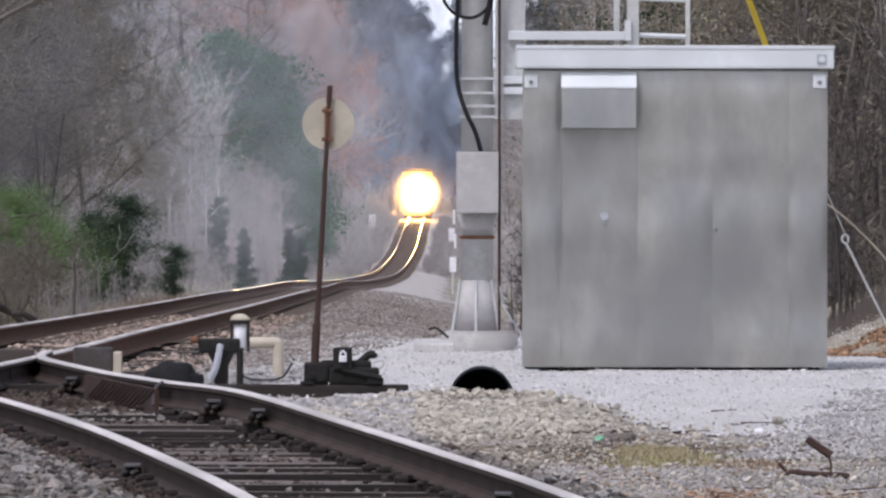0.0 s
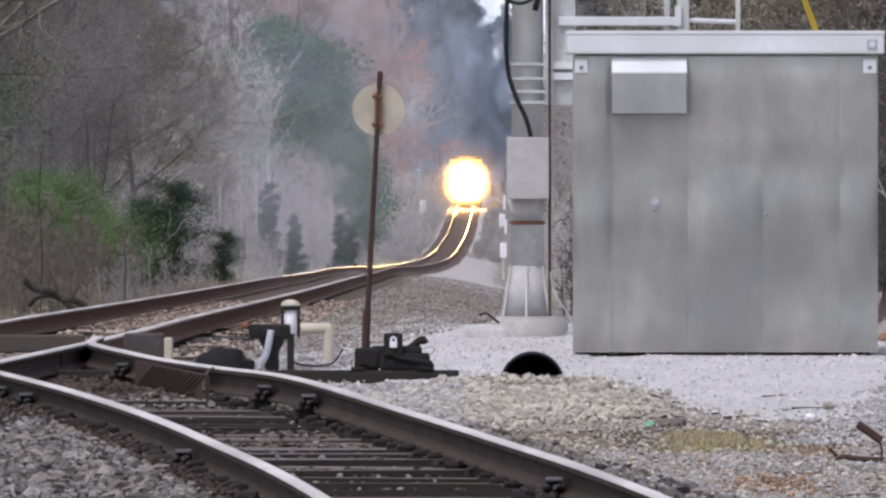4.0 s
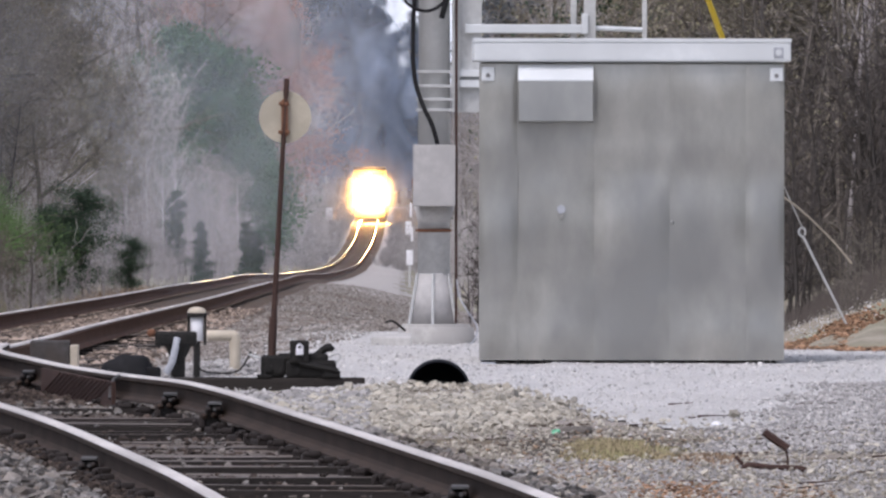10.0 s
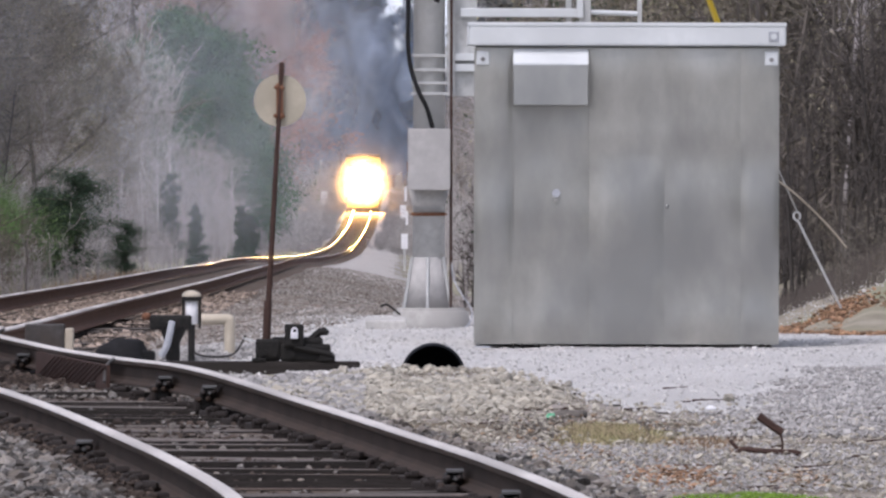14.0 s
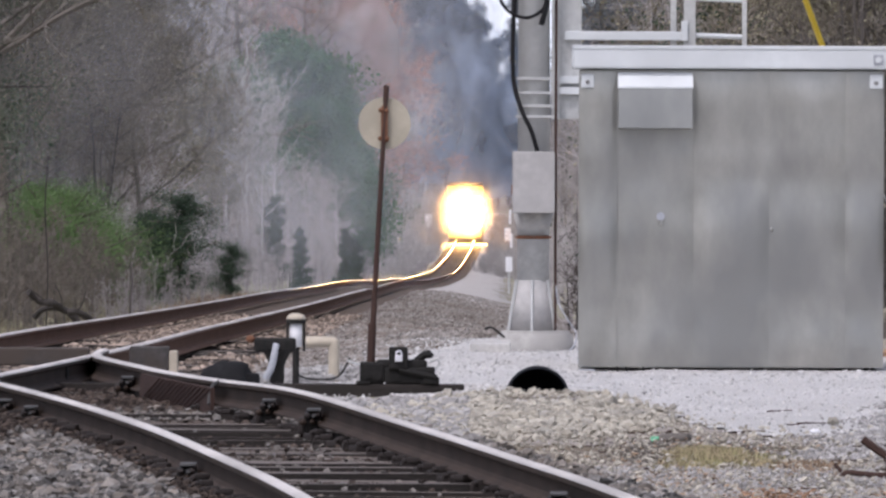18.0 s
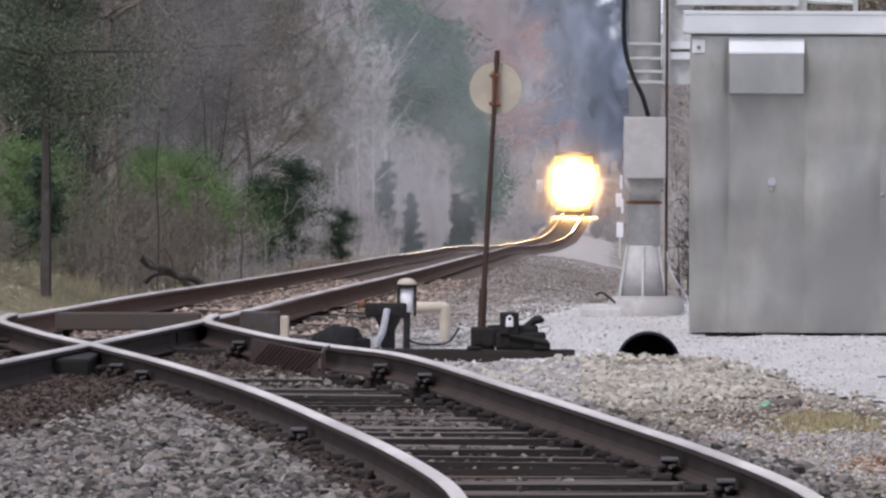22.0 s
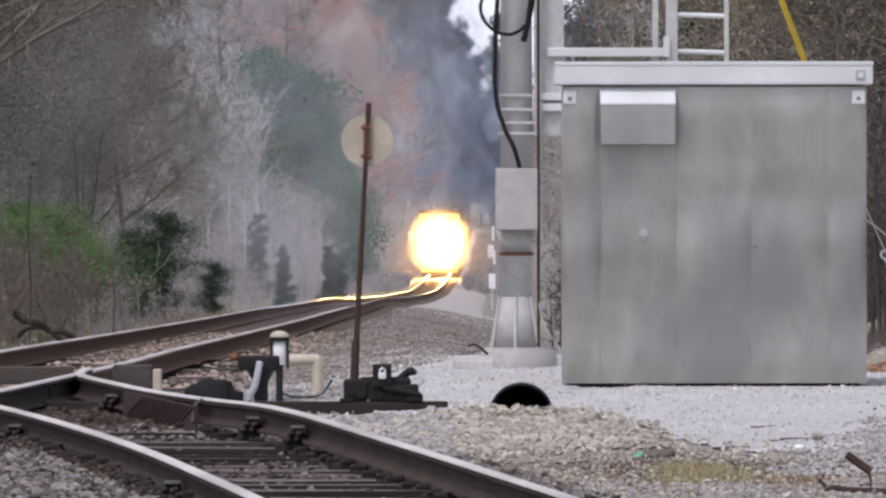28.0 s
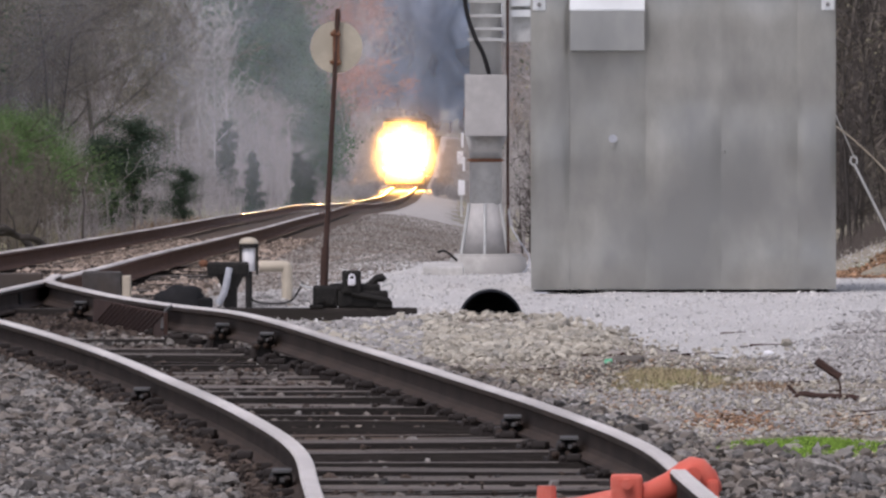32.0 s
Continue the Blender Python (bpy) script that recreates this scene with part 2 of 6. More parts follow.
M_PINE = mat("pine_foliage", (0.045, 0.12, 0.05), (0.085, 0.18, 0.075), 0.9, grain=3, blotch=0.4, bump=0.0, per="soft", c=(0.08, 0.15, 0.09))
M_FRESH = mat("fresh_green_foliage", (0.115, 0.20, 0.075), (0.19, 0.29, 0.12), 0.85, grain=4, blotch=0.9, bump=0.0, per="soft")
# Warm fringe of the headlight glare is put into the unseen nose's colour.
M_NOSE = mat("glare_warm_nose_colour", (0.80, 0.60, 0.24), (0.86, 0.68, 0.32), 0.5, grain=3, blotch=0.6, bump=0.02)
M_LOCO = mat("dark_locomotive_paint", (0.05, 0.05, 0.06), (0.08, 0.08, 0.09), 0.5, grain=3, blotch=0.6, bump=0.02)
M_GLASS = mat("dark_window_glass", (0.02, 0.025, 0.03), (0.03, 0.035, 0.04), 0.15, grain=3, blotch=0.6, bump=0.0)
M_SIGN = mat("white_sign_paint", (0.78, 0.78, 0.80), (0.85, 0.85, 0.87), 0.6, grain=5, blotch=1, bump=0.0)
M_GREENP = mat("green_plastic", (0.10, 0.42, 0.24), (0.16, 0.50, 0.30), 0.4, grain=9, blotch=2, bump=0.0)
M_LAMP = glow("headlamp_glow", (1.0, 0.52, 0.13), 55000.0)


def sheet_steel():
    """Dull galvanised sheet, slightly buckled, with faint streaks."""
    m = mat("galvanised_cabinet_steel", (0.352, 0.352, 0.331), (0.462, 0.460, 0.433), 0.34, 0.75, grain=2.2, blotch=0.9, bump=0.0, c=(0.30, 0.305, 0.298), stretch=(1.5, 1, 0.75))
    n, l = m.node_tree.nodes, m.node_tree.links
    tc = n.new("ShaderNodeTexCoord")
    wave = n.new("ShaderNodeTexNoise")
    wave.inputs["Scale"].default_value, wave.inputs["Detail"].default_value = 1.6, 1
    mp = n.new("ShaderNodeMapping")
    mp.inputs["Scale"].default_value = (1.5, 1, 0.8)
    l.new(tc.outputs["Object"], mp.inputs["Vector"])
    l.new(mp.outputs[0], wave.inputs["Vector"])
    bp = n.new("ShaderNodeBump")
    bp.inputs["Strength"].default_value, bp.inputs["Distance"].default_value = 1.0, 0.02
    l.new(wave.outputs[0], bp.inputs["Height"])
    l.new(bp.outputs[0], n["Principled BSDF"].inputs["Normal"])
    return m


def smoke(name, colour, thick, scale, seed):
    """A thin translucent shader for smoke, added haze and lamp glare; fades towards the edges."""
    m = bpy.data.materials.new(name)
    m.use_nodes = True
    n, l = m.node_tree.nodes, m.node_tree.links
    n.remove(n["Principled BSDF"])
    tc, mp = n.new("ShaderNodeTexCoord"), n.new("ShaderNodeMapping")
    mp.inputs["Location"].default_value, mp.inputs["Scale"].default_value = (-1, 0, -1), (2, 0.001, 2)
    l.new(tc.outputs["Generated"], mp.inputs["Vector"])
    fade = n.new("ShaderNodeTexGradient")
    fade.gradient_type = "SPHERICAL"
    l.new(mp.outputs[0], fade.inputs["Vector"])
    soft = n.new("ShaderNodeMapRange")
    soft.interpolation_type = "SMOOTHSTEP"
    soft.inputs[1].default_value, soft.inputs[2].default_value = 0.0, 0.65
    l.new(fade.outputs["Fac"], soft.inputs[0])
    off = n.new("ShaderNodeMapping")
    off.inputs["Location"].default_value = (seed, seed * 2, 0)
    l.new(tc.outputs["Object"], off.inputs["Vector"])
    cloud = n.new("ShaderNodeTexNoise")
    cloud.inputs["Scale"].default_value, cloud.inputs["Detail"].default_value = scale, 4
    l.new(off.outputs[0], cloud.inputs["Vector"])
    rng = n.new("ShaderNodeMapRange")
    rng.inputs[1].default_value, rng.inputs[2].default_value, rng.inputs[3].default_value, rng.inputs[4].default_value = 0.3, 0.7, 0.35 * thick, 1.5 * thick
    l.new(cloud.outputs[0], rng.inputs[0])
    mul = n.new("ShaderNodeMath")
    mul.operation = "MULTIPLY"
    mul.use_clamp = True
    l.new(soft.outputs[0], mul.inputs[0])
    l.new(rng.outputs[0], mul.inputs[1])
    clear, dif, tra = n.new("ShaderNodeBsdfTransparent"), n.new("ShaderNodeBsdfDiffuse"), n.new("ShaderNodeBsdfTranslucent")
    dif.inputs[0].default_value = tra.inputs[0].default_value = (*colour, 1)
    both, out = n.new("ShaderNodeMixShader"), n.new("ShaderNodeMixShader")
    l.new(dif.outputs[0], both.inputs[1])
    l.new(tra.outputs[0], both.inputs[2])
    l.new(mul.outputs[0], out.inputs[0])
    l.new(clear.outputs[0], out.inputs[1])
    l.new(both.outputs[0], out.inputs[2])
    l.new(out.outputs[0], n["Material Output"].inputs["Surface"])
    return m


M_STEEL = sheet_steel()


# ---- mesh helpers ----
def part(name, bm, material, parent=None, label="", smooth=False):
    me = bpy.data.meshes.new(name)
    bm.normal_update()
    bm.to_mesh(me)
    bm.free()
    for m in material if isinstance(material, (list, tuple)) else [material]:
        me.materials.append(m)
    if smooth:
        me.polygons.foreach_set("use_smooth", [True] * len(me.polygons))
    ob = new(name, me)
    if parent is not None:
        ob.parent = parent
    if label:
        tagged(ob, label)
    return ob


def thing(name, label, category, at=(0, 0, 0), group="", kind=""):
    ob = new(name)
    ob.empty_display_size = 0.1
    ob.location = at
    return tagged(ob, label, category, group, kind)


def box(bm, x0, x1, y0, y1, z0, z1, bevel=0.0):
    made = bmesh.ops.create_cube(bm, size=1.0)["verts"]
    for v in made:
        v.co = Vector((x0 + (v.co.x + 0.5) * (x1 - x0), y0 + (v.co.y + 0.5) * (y1 - y0), z0 + (v.co.z + 0.5) * (z1 - z0)))
    if bevel:
        edges = list({e for v in made for e in v.link_edges})
        bmesh.ops.bevel(bm, geom=edges, offset=bevel, segments=2, affect="EDGES", profile=0.6)
    return bm


def rod(bm, p, q, r, r2=None, n=10):
    p, q = Vector(p), Vector(q)
    r2 = r if r2 is None else r2
    made = bmesh.ops.create_cone(bm, cap_ends=True, segments=n, radius1=r, radius2=r2, depth=(q - p).length)["verts"]
    m = Matrix.Translation((p + q) / 2) @ (q - p).to_track_quat("Z", "Y").to_matrix().to_4x4()
    bmesh.ops.transform(bm, matrix=m, verts=made)
    return bm


def ball(bm, c, rx, ry, rz, u=12, v=8):
    made = bmesh.ops.create_uvsphere(bm, u_segments=u, v_segments=v, radius=1.0)["verts"]
    bmesh.ops.transform(bm, matrix=Matrix.Translation(c) @ Matrix.Diagonal((rx, ry, rz, 1)), verts=made)
    return bm


def hose(bm, pts, r, n=8, steps=6):
    """A round tube along a smooth line through pts."""
    ps = [Vector(p) for p in pts]
    line = []
    for i in range(len(ps) - 1):
        a, b, c, d = ps[max(i - 1, 0)], ps[i], ps[i + 1], ps[min(i + 2, len(ps) - 1)]
        for k in range(steps):
            t = k / steps
            line.append(0.5 * ((2 * b) + (c - a) * t + (2 * a - 5 * b + 4 * c - d) * t * t + (3 * b - a - 3 * c + d) * t ** 3))
    line.append(ps[-1])
    rings = []
    for i, p in enumerate(line):
        way = (line[min(i + 1, len(line) - 1)] - line[max(i - 1, 0)]).normalized()
        side = way.cross(Vector((0, 1, 0.01))).normalized()
        up = side.cross(way)
        rings.append([bm.verts.new(p + r * (math.cos(2 * math.pi * k / n) * side + math.sin(2 * math.pi * k / n) * up)) for k in range(n)])
    for a, b in zip(rings, rings[1:]):
        for k in range(n):
            bm.faces.new((a[k], a[(k + 1) % n], b[(k + 1) % n], b[k]))
    bm.faces.new(rings[0][::-1])
    bm.faces.new(rings[-1])
    return bm


def B():
    return bmesh.new()


def mesh_of(name, verts, faces, material):
    me = bpy.data.meshes.new(name)
    me.from_pydata([tuple(v) for v in verts], [], faces)
    for m in material if isinstance(material, (list, tuple)) else [material]:
        me.materials.append(m)
    me.update()
    return me


# ---- plan of the line: y runs away along the railway ----
MAIN_Y = (20, 60, 85, 104, 111, 123, 133, 153.5, 187, 230, 315, 374, 428, 581, 832, 1000, 1217, 1325, 1497, 1682, 2300)
MAIN_X = (-9.2, -6.15, -4.75, -3.80, -3.48, -3.0, -2.87, -2.79, -2.76, -2.65, -2.6, -2.6, -2.6, -2.6, -2.6, -2.6, -2.4, -2.15, -1.95, -1.8, -1.5)
MAIN_Z = (0.2, 0.2, 0.2, 0.2, 0.2, 0.19, 0.132, -0.014, -0.294, -0.635, -1.32, -1.825, -2.26, -3.71, -5.93, -7.3, -8.4, -8.45, -8.05, -8.1, -8.0)
SIDE_Y = (20, 45, 55, 62, 67.1, 71.8, 79.9, 86.5, 94.2, 103, 110.9, 117, 123)
SIDE_X = (-0.1, 0.27, 0.31, 0.27, 0.19, 0.11, -0.26, -0.66, -1.16, -1.85, -2.58, -3.18, -3.74)
GAUGE = 1.505


def smooth_line(ys, vs):
    """Hermite curve through a table."""
    ys, vs = np.array(ys, float), np.array(vs, float)
    slope = np.gradient(vs, ys)

    def at(y):
        y = np.clip(np.asarray(y, float), ys[0], ys[-1])
        i = np.clip(np.searchsorted(ys, y, side="right") - 1, 0, len(ys) - 2)
        h = ys[i + 1] - ys[i]
        t = (y - ys[i]) / h
        return ((2 * t ** 3 - 3 * t ** 2 + 1) * vs[i] + (t ** 3 - 2 * t ** 2 + t) * h * slope[i]
                + (3 * t ** 2 - 2 * t ** 3) * vs[i + 1] + (t ** 3 - t ** 2) * h * slope[i + 1])
    return at


main_x, main_z, side_x = smooth_line(MAIN_Y, MAIN_X), smooth_line(MAIN_Y, MAIN_Z), smooth_line(SIDE_Y, SIDE_X)


def step(a, b, v):
    t = np.clip((v - a) / (b - a), 0, 1)
    return t * t * (3 - 2 * t)


def ground_z(x, y):
    """Height of the ground: level yard, ballast shoulders, banks under the woods."""
    x, y = np.asarray(x, float), np.asarray(y, float)
    base = np.minimum(main_z(y), 0.2) - 0.2 - 0.05 * step(110, 135, y)
    right = x - main_x(y)
    left = (main_x(y) - GAUGE) - x
    yard = step(0.9, 2.2, right) * (1 - step(147, 185, y))
    base = base * (1 - yard)
    far = step(140, 250, y)
    z = base - far * 0.5 * step(0.9, 4.0, right) * (1 - step(4.6, 7.0, right)) + step(7.5, 30, right) * 3.0 * step(120, 200, y)
    z = z + np.clip((x - 3.15) * 0.42, 0, 1.5) * step(136.2, 138.8, y) * (1 - step(200, 260, y))
    z = z - 0.25 * step(0.7, 1.8, left) * step(100, 150, y) + 0.9 * step(1.8, 5.5, left) * step(120, 190, y) + step(5, 30, left) * 4.0 * step(140, 260, y)
    z = z + 0.008 * np.exp(-(((x - 0.25) / 0.7) ** 2 + ((y - 111) / 4.0) ** 2))
    z = z - 0.03 * (1 - step(0.95, 1.2, np.abs(x - side_x(y)))) * (1 - step(114, 122, y))
    z = z - 0.050 * np.exp(-(((x - 0.86) / 0.30) ** 4 + ((y - 128.9) / 1.3) ** 4)) - 0.022 * np.exp(-(((x - 2.35) / 1.2) ** 8 + ((y - 130.4) / 3.4) ** 4))
    z = z - 0.045 * np.exp(-(((x - 0.2) / 0.55) ** 4 + ((y - 141.2) / 2.3) ** 4))
    z = z - 0.045 * np.exp(-(((x + 0.8) / 0.55) ** 4 + ((y - 117.3) / 3.0) ** 4))
    return z


def sheet(name, xs, ys, lift, material, label, keep=None):
    """A piece of ground over a grid of xs and ys; keep(x, y) bounds it."""
    X, Y = np.meshgrid(xs, ys)
    Z = ground_z(X, Y) + lift
    n = len(xs)
    verts = np.stack([X.ravel(), Y.ravel(), Z.ravel()], 1).tolist()
    faces = []
    for j in range(len(ys) - 1):
        for i in range(n - 1):
            if keep is None or keep(0.5 * (xs[i] + xs[i + 1]), 0.5 * (ys[j] + ys[j + 1])):
                faces.append((j * n + i, j * n + i + 1, (j + 1) * n + i + 1, (j + 1) * n + i))
    me = mesh_of(name, verts, faces, material)
    me.polygons.foreach_set("use_smooth", [True] * len(me.polygons))
    return tagged(new(name, me), label, "ground", kind="structure")


xs_all = np.concatenate([-np.geomspace(3000, 14, 16), np.arange(-12, 12.01, 0.4), np.geomspace(14, 3000, 16)])
ys_all = np.concatenate([np.arange(-60, 60, 15.0), np.arange(60, 200, 2.0), np.arange(200, 600, 10.0), np.arange(600, 2300, 50.0), np.geomspace(2400, 4900, 8)])
sheet("ground", xs_all, ys_all, 0.0, M_BANK, "brown earth with dead grass and leaf litter")


def wob(x, y, k=1.0, a=0.3):
    return a * noise.noise((x * k, y * k * 0.4, 3.1)) * 2


sheet("gravel_yard", np.arange(-6, 8.01, 0.2), np.arange(55, 150.1, 0.5), 0.006, M_SOIL, "trodden brown dirt and stone chips",
      lambda x, y: x > -1.2 - wob(x, y) and y < 149 + 6 * wob(x, y) - 12.3 * (x > 3.1) and x < 5.6 + wob(x, y))
sheet("gravel_pad", np.arange(-3.2, 8.01, 0.1), np.arange(84, 150.1, 0.5), 0.018, M_PAD, "pale crushed limestone spread round the cabinet",
      lambda x, y: y > 118 + 1.8 * (x < 0.1) - 16 * min(max(x - 0.58, 0), 1.0) + 5 * wob(x, y, 1.2) and y < 147.2 - 10.6 * (x > 3.1) and not (0.0 < x < 0.56 and y < 118.9)
      and x > -1.7 + (y - 122) * 0.03 + 0.5 * wob(x, y, 0.8) and x < 4.7 + (y < 120) * 3 + wob(x, y))
sheet("track_shoulder", np.arange(-3.4, 2.41, 0.2), np.arange(121, 381, 1.5), 0.010, M_SHOULDER, "grey gravel shoulder beside the main line",
      lambda x, y: x > main_x(y) + 0.4 and x < main_x(y) + 4.6 + wob(x, y))
sheet("far_shoulder", np.arange(-8, 3.01, 0.25), np.arange(372, 1800, 9), 0.014, M_PALEB, "pale ballast shoulder along the far main line",
      lambda x, y: main_x(y) - 2.5 + 2 * wob(x, y, 0.5) < x < main_x(y) + 2.9 + 2 * wob(x, y, 0.5))
sheet("track_bed", np.arange(-8, 2.61, 0.1), np.concatenate([np.arange(55, 330, 1.5), np.arange(330, 1800, 6)]), 0.020, M_BED, "brown ballast bed under the tracks",
      lambda x, y: abs(x - main_x(y) + 0.75) < 1.45 or (y < 124 and main_x(y) - 2.2 < x < side_x(y) + 1.25 + 0.4 * wob(x, y)))


# ---- rails ----
PROFILE = [(-0.07, 0.0), (0.07, 0.0), (0.07, 0.012), (0.02, 0.03), (0.009, 0.05), (0.009, 0.118), (0.035, 0.13), (0.036, 0.155),
           (0.027, 0.168), (-0.027, 0.168), (-0.036, 0.155), (-0.035, 0.13), (-0.009, 0.118), (-0.009, 0.05), (-0.02, 0.03), (-0.07, 0.012)]


def dip(y):
    """Small waves in the far rails, shaped to turn the headlight glint to the camera."""
    y = np.asarray(y, float)
    return (0.0045 * np.sin(y * 0.83 + 0.6 * np.sin(y * 0.11)) + 0.004 * np.sin(y * 0.47 + 1.0)) * step(326, 350, y)


def worn_profile():
    """The same rail with a rounded head: eight narrow facets on each corner, angled to send the headlight glint to the
    camera.
    """
    corner, x, z = [], 0.036, 0.148
    for k in range(9):
        corner.append((x, z))
        a = radians(23.75 + 7.5 * k)
        x, z = x - 0.0039 * math.sin(a), z + 0.0039 * math.cos(a)
    return PROFILE[:7] + corner + [(-px, pz) for px, pz in corner[::-1]] + PROFILE[11:]


WORN = worn_profile()


def rail(parent, pts, label="", head=None, side=None, gauge=0, worn=False):
    """A flat-bottomed rail, its running surface along pts; gauge: the side (1 or -1) whose corner the wheel flanges polish on a worn rail."""
    shape = WORN if worn else PROFILE
    k = len(shape)
    bright = {15} | set(range(7, 15) if gauge > 0 else range(16, 24)) if worn else {7, 8, 9}
    verts, faces, kinds = [], [], []
    for x, y, z in pts:
        verts += [(x + px, y, z - 0.168 + pz) for px, pz in shape]
    for i in range(len(pts) - 1):
        for j in range(k):
            faces.append((i * k + j, i * k + (j + 1) % k, (i + 1) * k + (j + 1) % k, (i + 1) * k + j))
            kinds.append(1 if j in bright else 0)
    faces += [tuple(range(k))[::-1], tuple((len(pts) - 1) * k + j for j in range(k))]
    kinds += [0, 0]
    me = mesh_of("rail", verts, faces, [side or M_RAIL, head or M_HEAD])
    me.polygons.foreach_set("material_index", kinds)
    ob = new("rail", me)
    ob.parent = parent
    if label:
        tagged(ob, label)
    return ob


main_line = thing("main_line_track", "main line railway track with rusty rails and bright railheads", "railway track")
siding = thing("siding_track", "curving siding track on weathered timber ties", "railway track")
ys_main = np.concatenate([np.arange(40, 160, 1.5), np.arange(160, 500, 8), np.arange(500, 1700, 25), [1750, 1900, 2100, 2300]])
ys_far = np.concatenate([np.arange(756, 1500, 3.0), np.arange(1500, 1700, 10), [1750, 1900, 2100, 2300]])
for off in (0.0, GAUGE):
    rail(main_line, [(main_x(y) - off, y, main_z(y)) for y in ys_main if y < 126], side=M_RAIL)
    rail(main_line, [(main_x(y) - off, y, main_z(y)) for y in ys_main if 123 < y < 336], side=M_RAILB)
    rail(main_line, [(main_x(y) - off, y, main_z(y) + dip(y)) for y in np.arange(328, 760.1, 2.0)], "far rails made glossier to carry the headlight glint", M_HEADMID, M_RAILB, 1 if off else -1, True)
    rail(main_line, [(main_x(y) - off, y, main_z(y) + dip(y)) for y in ys_far], "far rails made glossier to carry the headlight glint", M_HEADFAR, M_RAILB, 1 if off else -1, True)
ys_side = np.concatenate([np.arange(40, 117, 1.2), np.arange(117, 126.1, 0.3)])


def curved_rail_x(y):
    """The siding's outer rail, bending into the main line's at the switch points."""
    gap = 0.128 * 0.9 * math.log1p(math.exp((123.0 - y) / 0.9)) if y < 140 else 0.0
    mix = float(step(112, 118, y))
    return float(side_x(y) + GAUGE / 2) * (1 - mix) + (float(main_x(y)) + gap) * mix


def outer_lift(y):
    """The outer rail is raised here to fit its line in the camera's view."""
    return 0.045 * math.exp(-((y - 105) / (7.0 if y < 105 else 5.0)) ** 2)


rail(siding, [(curved_rail_x(y), y, 0.202 + outer_lift(y)) for y in ys_side])
rail(siding, [(curved_rail_x(y) - GAUGE, y, 0.202) for y in ys_side])


# ---- equipment cabinet ----
def cabinet():
    t = thing("equipment_cabinet", "galvanised steel equipment cabinet with white roof on pale gravel", "cabinet", (0.61, 130, 0.04))
    W, D, H = 2.35, 2.4, 2.268
    edges = [0.0, 0.295, 0.885, 1.465, 2.05, W]
    part("body", box(B(), 0.012, W - 0.012, 0.03, D, -0.012, H, 0.01), M_STEEL, t)
    for i in range(5):
        x0, x1, z0, z1, front = edges[i] + 0.004, edges[i + 1] - 0.004, -0.010, H - 0.015, 0.012 if i == 1 else 0.004
        verts, faces, nx, nz = [], [], 10, 26
        for k in range(nz + 1):
            for j in range(nx + 1):
                a, b = j / nx, k / nz
                x, z = x0 + (x1 - x0) * a, z0 + (z1 - z0) * b
                edge = min(1.0, min(a, 1 - a) * 9) * min(1.0, min(b, 1 - b) * 14)
                bulge = 0.008 * edge * (1 - (2 * a - 1) ** 2) + 0.013 * edge * noise.noise((x * 2.2 + i * 3, z * 1.6, 0.5)) + 0.006 * edge * noise.noise((x * 6, z * 3.5, i))
                wave = 0.015 * edge * math.cos((z - 0.98) * 5.6) * (z < 1.54) * (0.75 + 0.5 * noise.noise((x * 1.1, z * 0.8, 7.0)))
                verts.append((x, front + 0.006 * (1 - edge) - bulge - wave, z))
        for k in range(nz):
            for j in range(nx):
                o = k * (nx + 1) + j
                faces.append((o, o + 1, o + nx + 2, o + nx + 1))
        me = mesh_of("wall_panel", verts, faces, M_STEEL)
        me.polygons.foreach_set("use_smooth", [True] * len(me.polygons))
        o = new("wall_panel", me)
        o.parent = t
    for x in edges[1:-1]:
        part("seam", box(B(), x - 0.004, x + 0.004, 0.010, 0.05, -0.02, H - 0.02), M_STEEL, t)
    part("base_rail", box(B(), 0.0, W, -0.004, 0.08, -0.020, -0.012, 0.002), M_STEEL, t)
    roof = part("roof", box(B(), -0.045, W + 0.045, -0.06, D + 0.06, H + 0.006, H + 0.172, 0.018), M_ROOF, t, "white overhanging roof with rounded fascia")
    part("drip_edge", box(B(), -0.05, W + 0.05, -0.066, -0.03, H + 0.155, H + 0.185, 0.006), M_ROOF, roof)
    plate = part("roof_plate", box(B(), 2.262, 2.338, -0.068, -0.058, H + 0.04, H + 0.118, 0.004), M_HOSE, roof, "grey square plate with a round hole")
    part("plate_disc", rod(B(), (2.30, -0.074, H + 0.079), (2.30, -0.066, H + 0.079), 0.024, n=16), M_ROOF, plate)
    for x in (0.068, 2.285):
        lug = part("lifting_lug", box(B(), x - 0.052, x + 0.052, -0.018, 0.012, H - 0.145, H - 0.035, 0.014), M_ROOF, t, "white lifting lug with a bolt hole")
        # Grey disc stands in for the shade in the lug's bolt hole.
        part("bolt", rod(B(), (x, -0.024, H - 0.10), (x, -0.016, H - 0.10), 0.017, n=12), M_HOLE, lug)
    hood = B()
    v = [hood.verts.new(c) for c in ((0.305, -0.004, H - 0.03), (0.872, -0.004, H - 0.03), (0.872, -0.10, H - 0.145), (0.305, -0.10, H - 0.145),
                                     (0.872, -0.128, H - 0.45), (0.305, -0.128, H - 0.45), (0.872, 0.0, H - 0.46), (0.305, 0.0, H - 0.46))]
    for f in ((0, 3, 2, 1), (3, 5, 4, 2), (5, 7, 6, 4), (0, 7, 5, 3), (1, 2, 4, 6), (0, 1, 6, 7)):
        hood.faces.new([v[i] for i in f])
    slope = B()
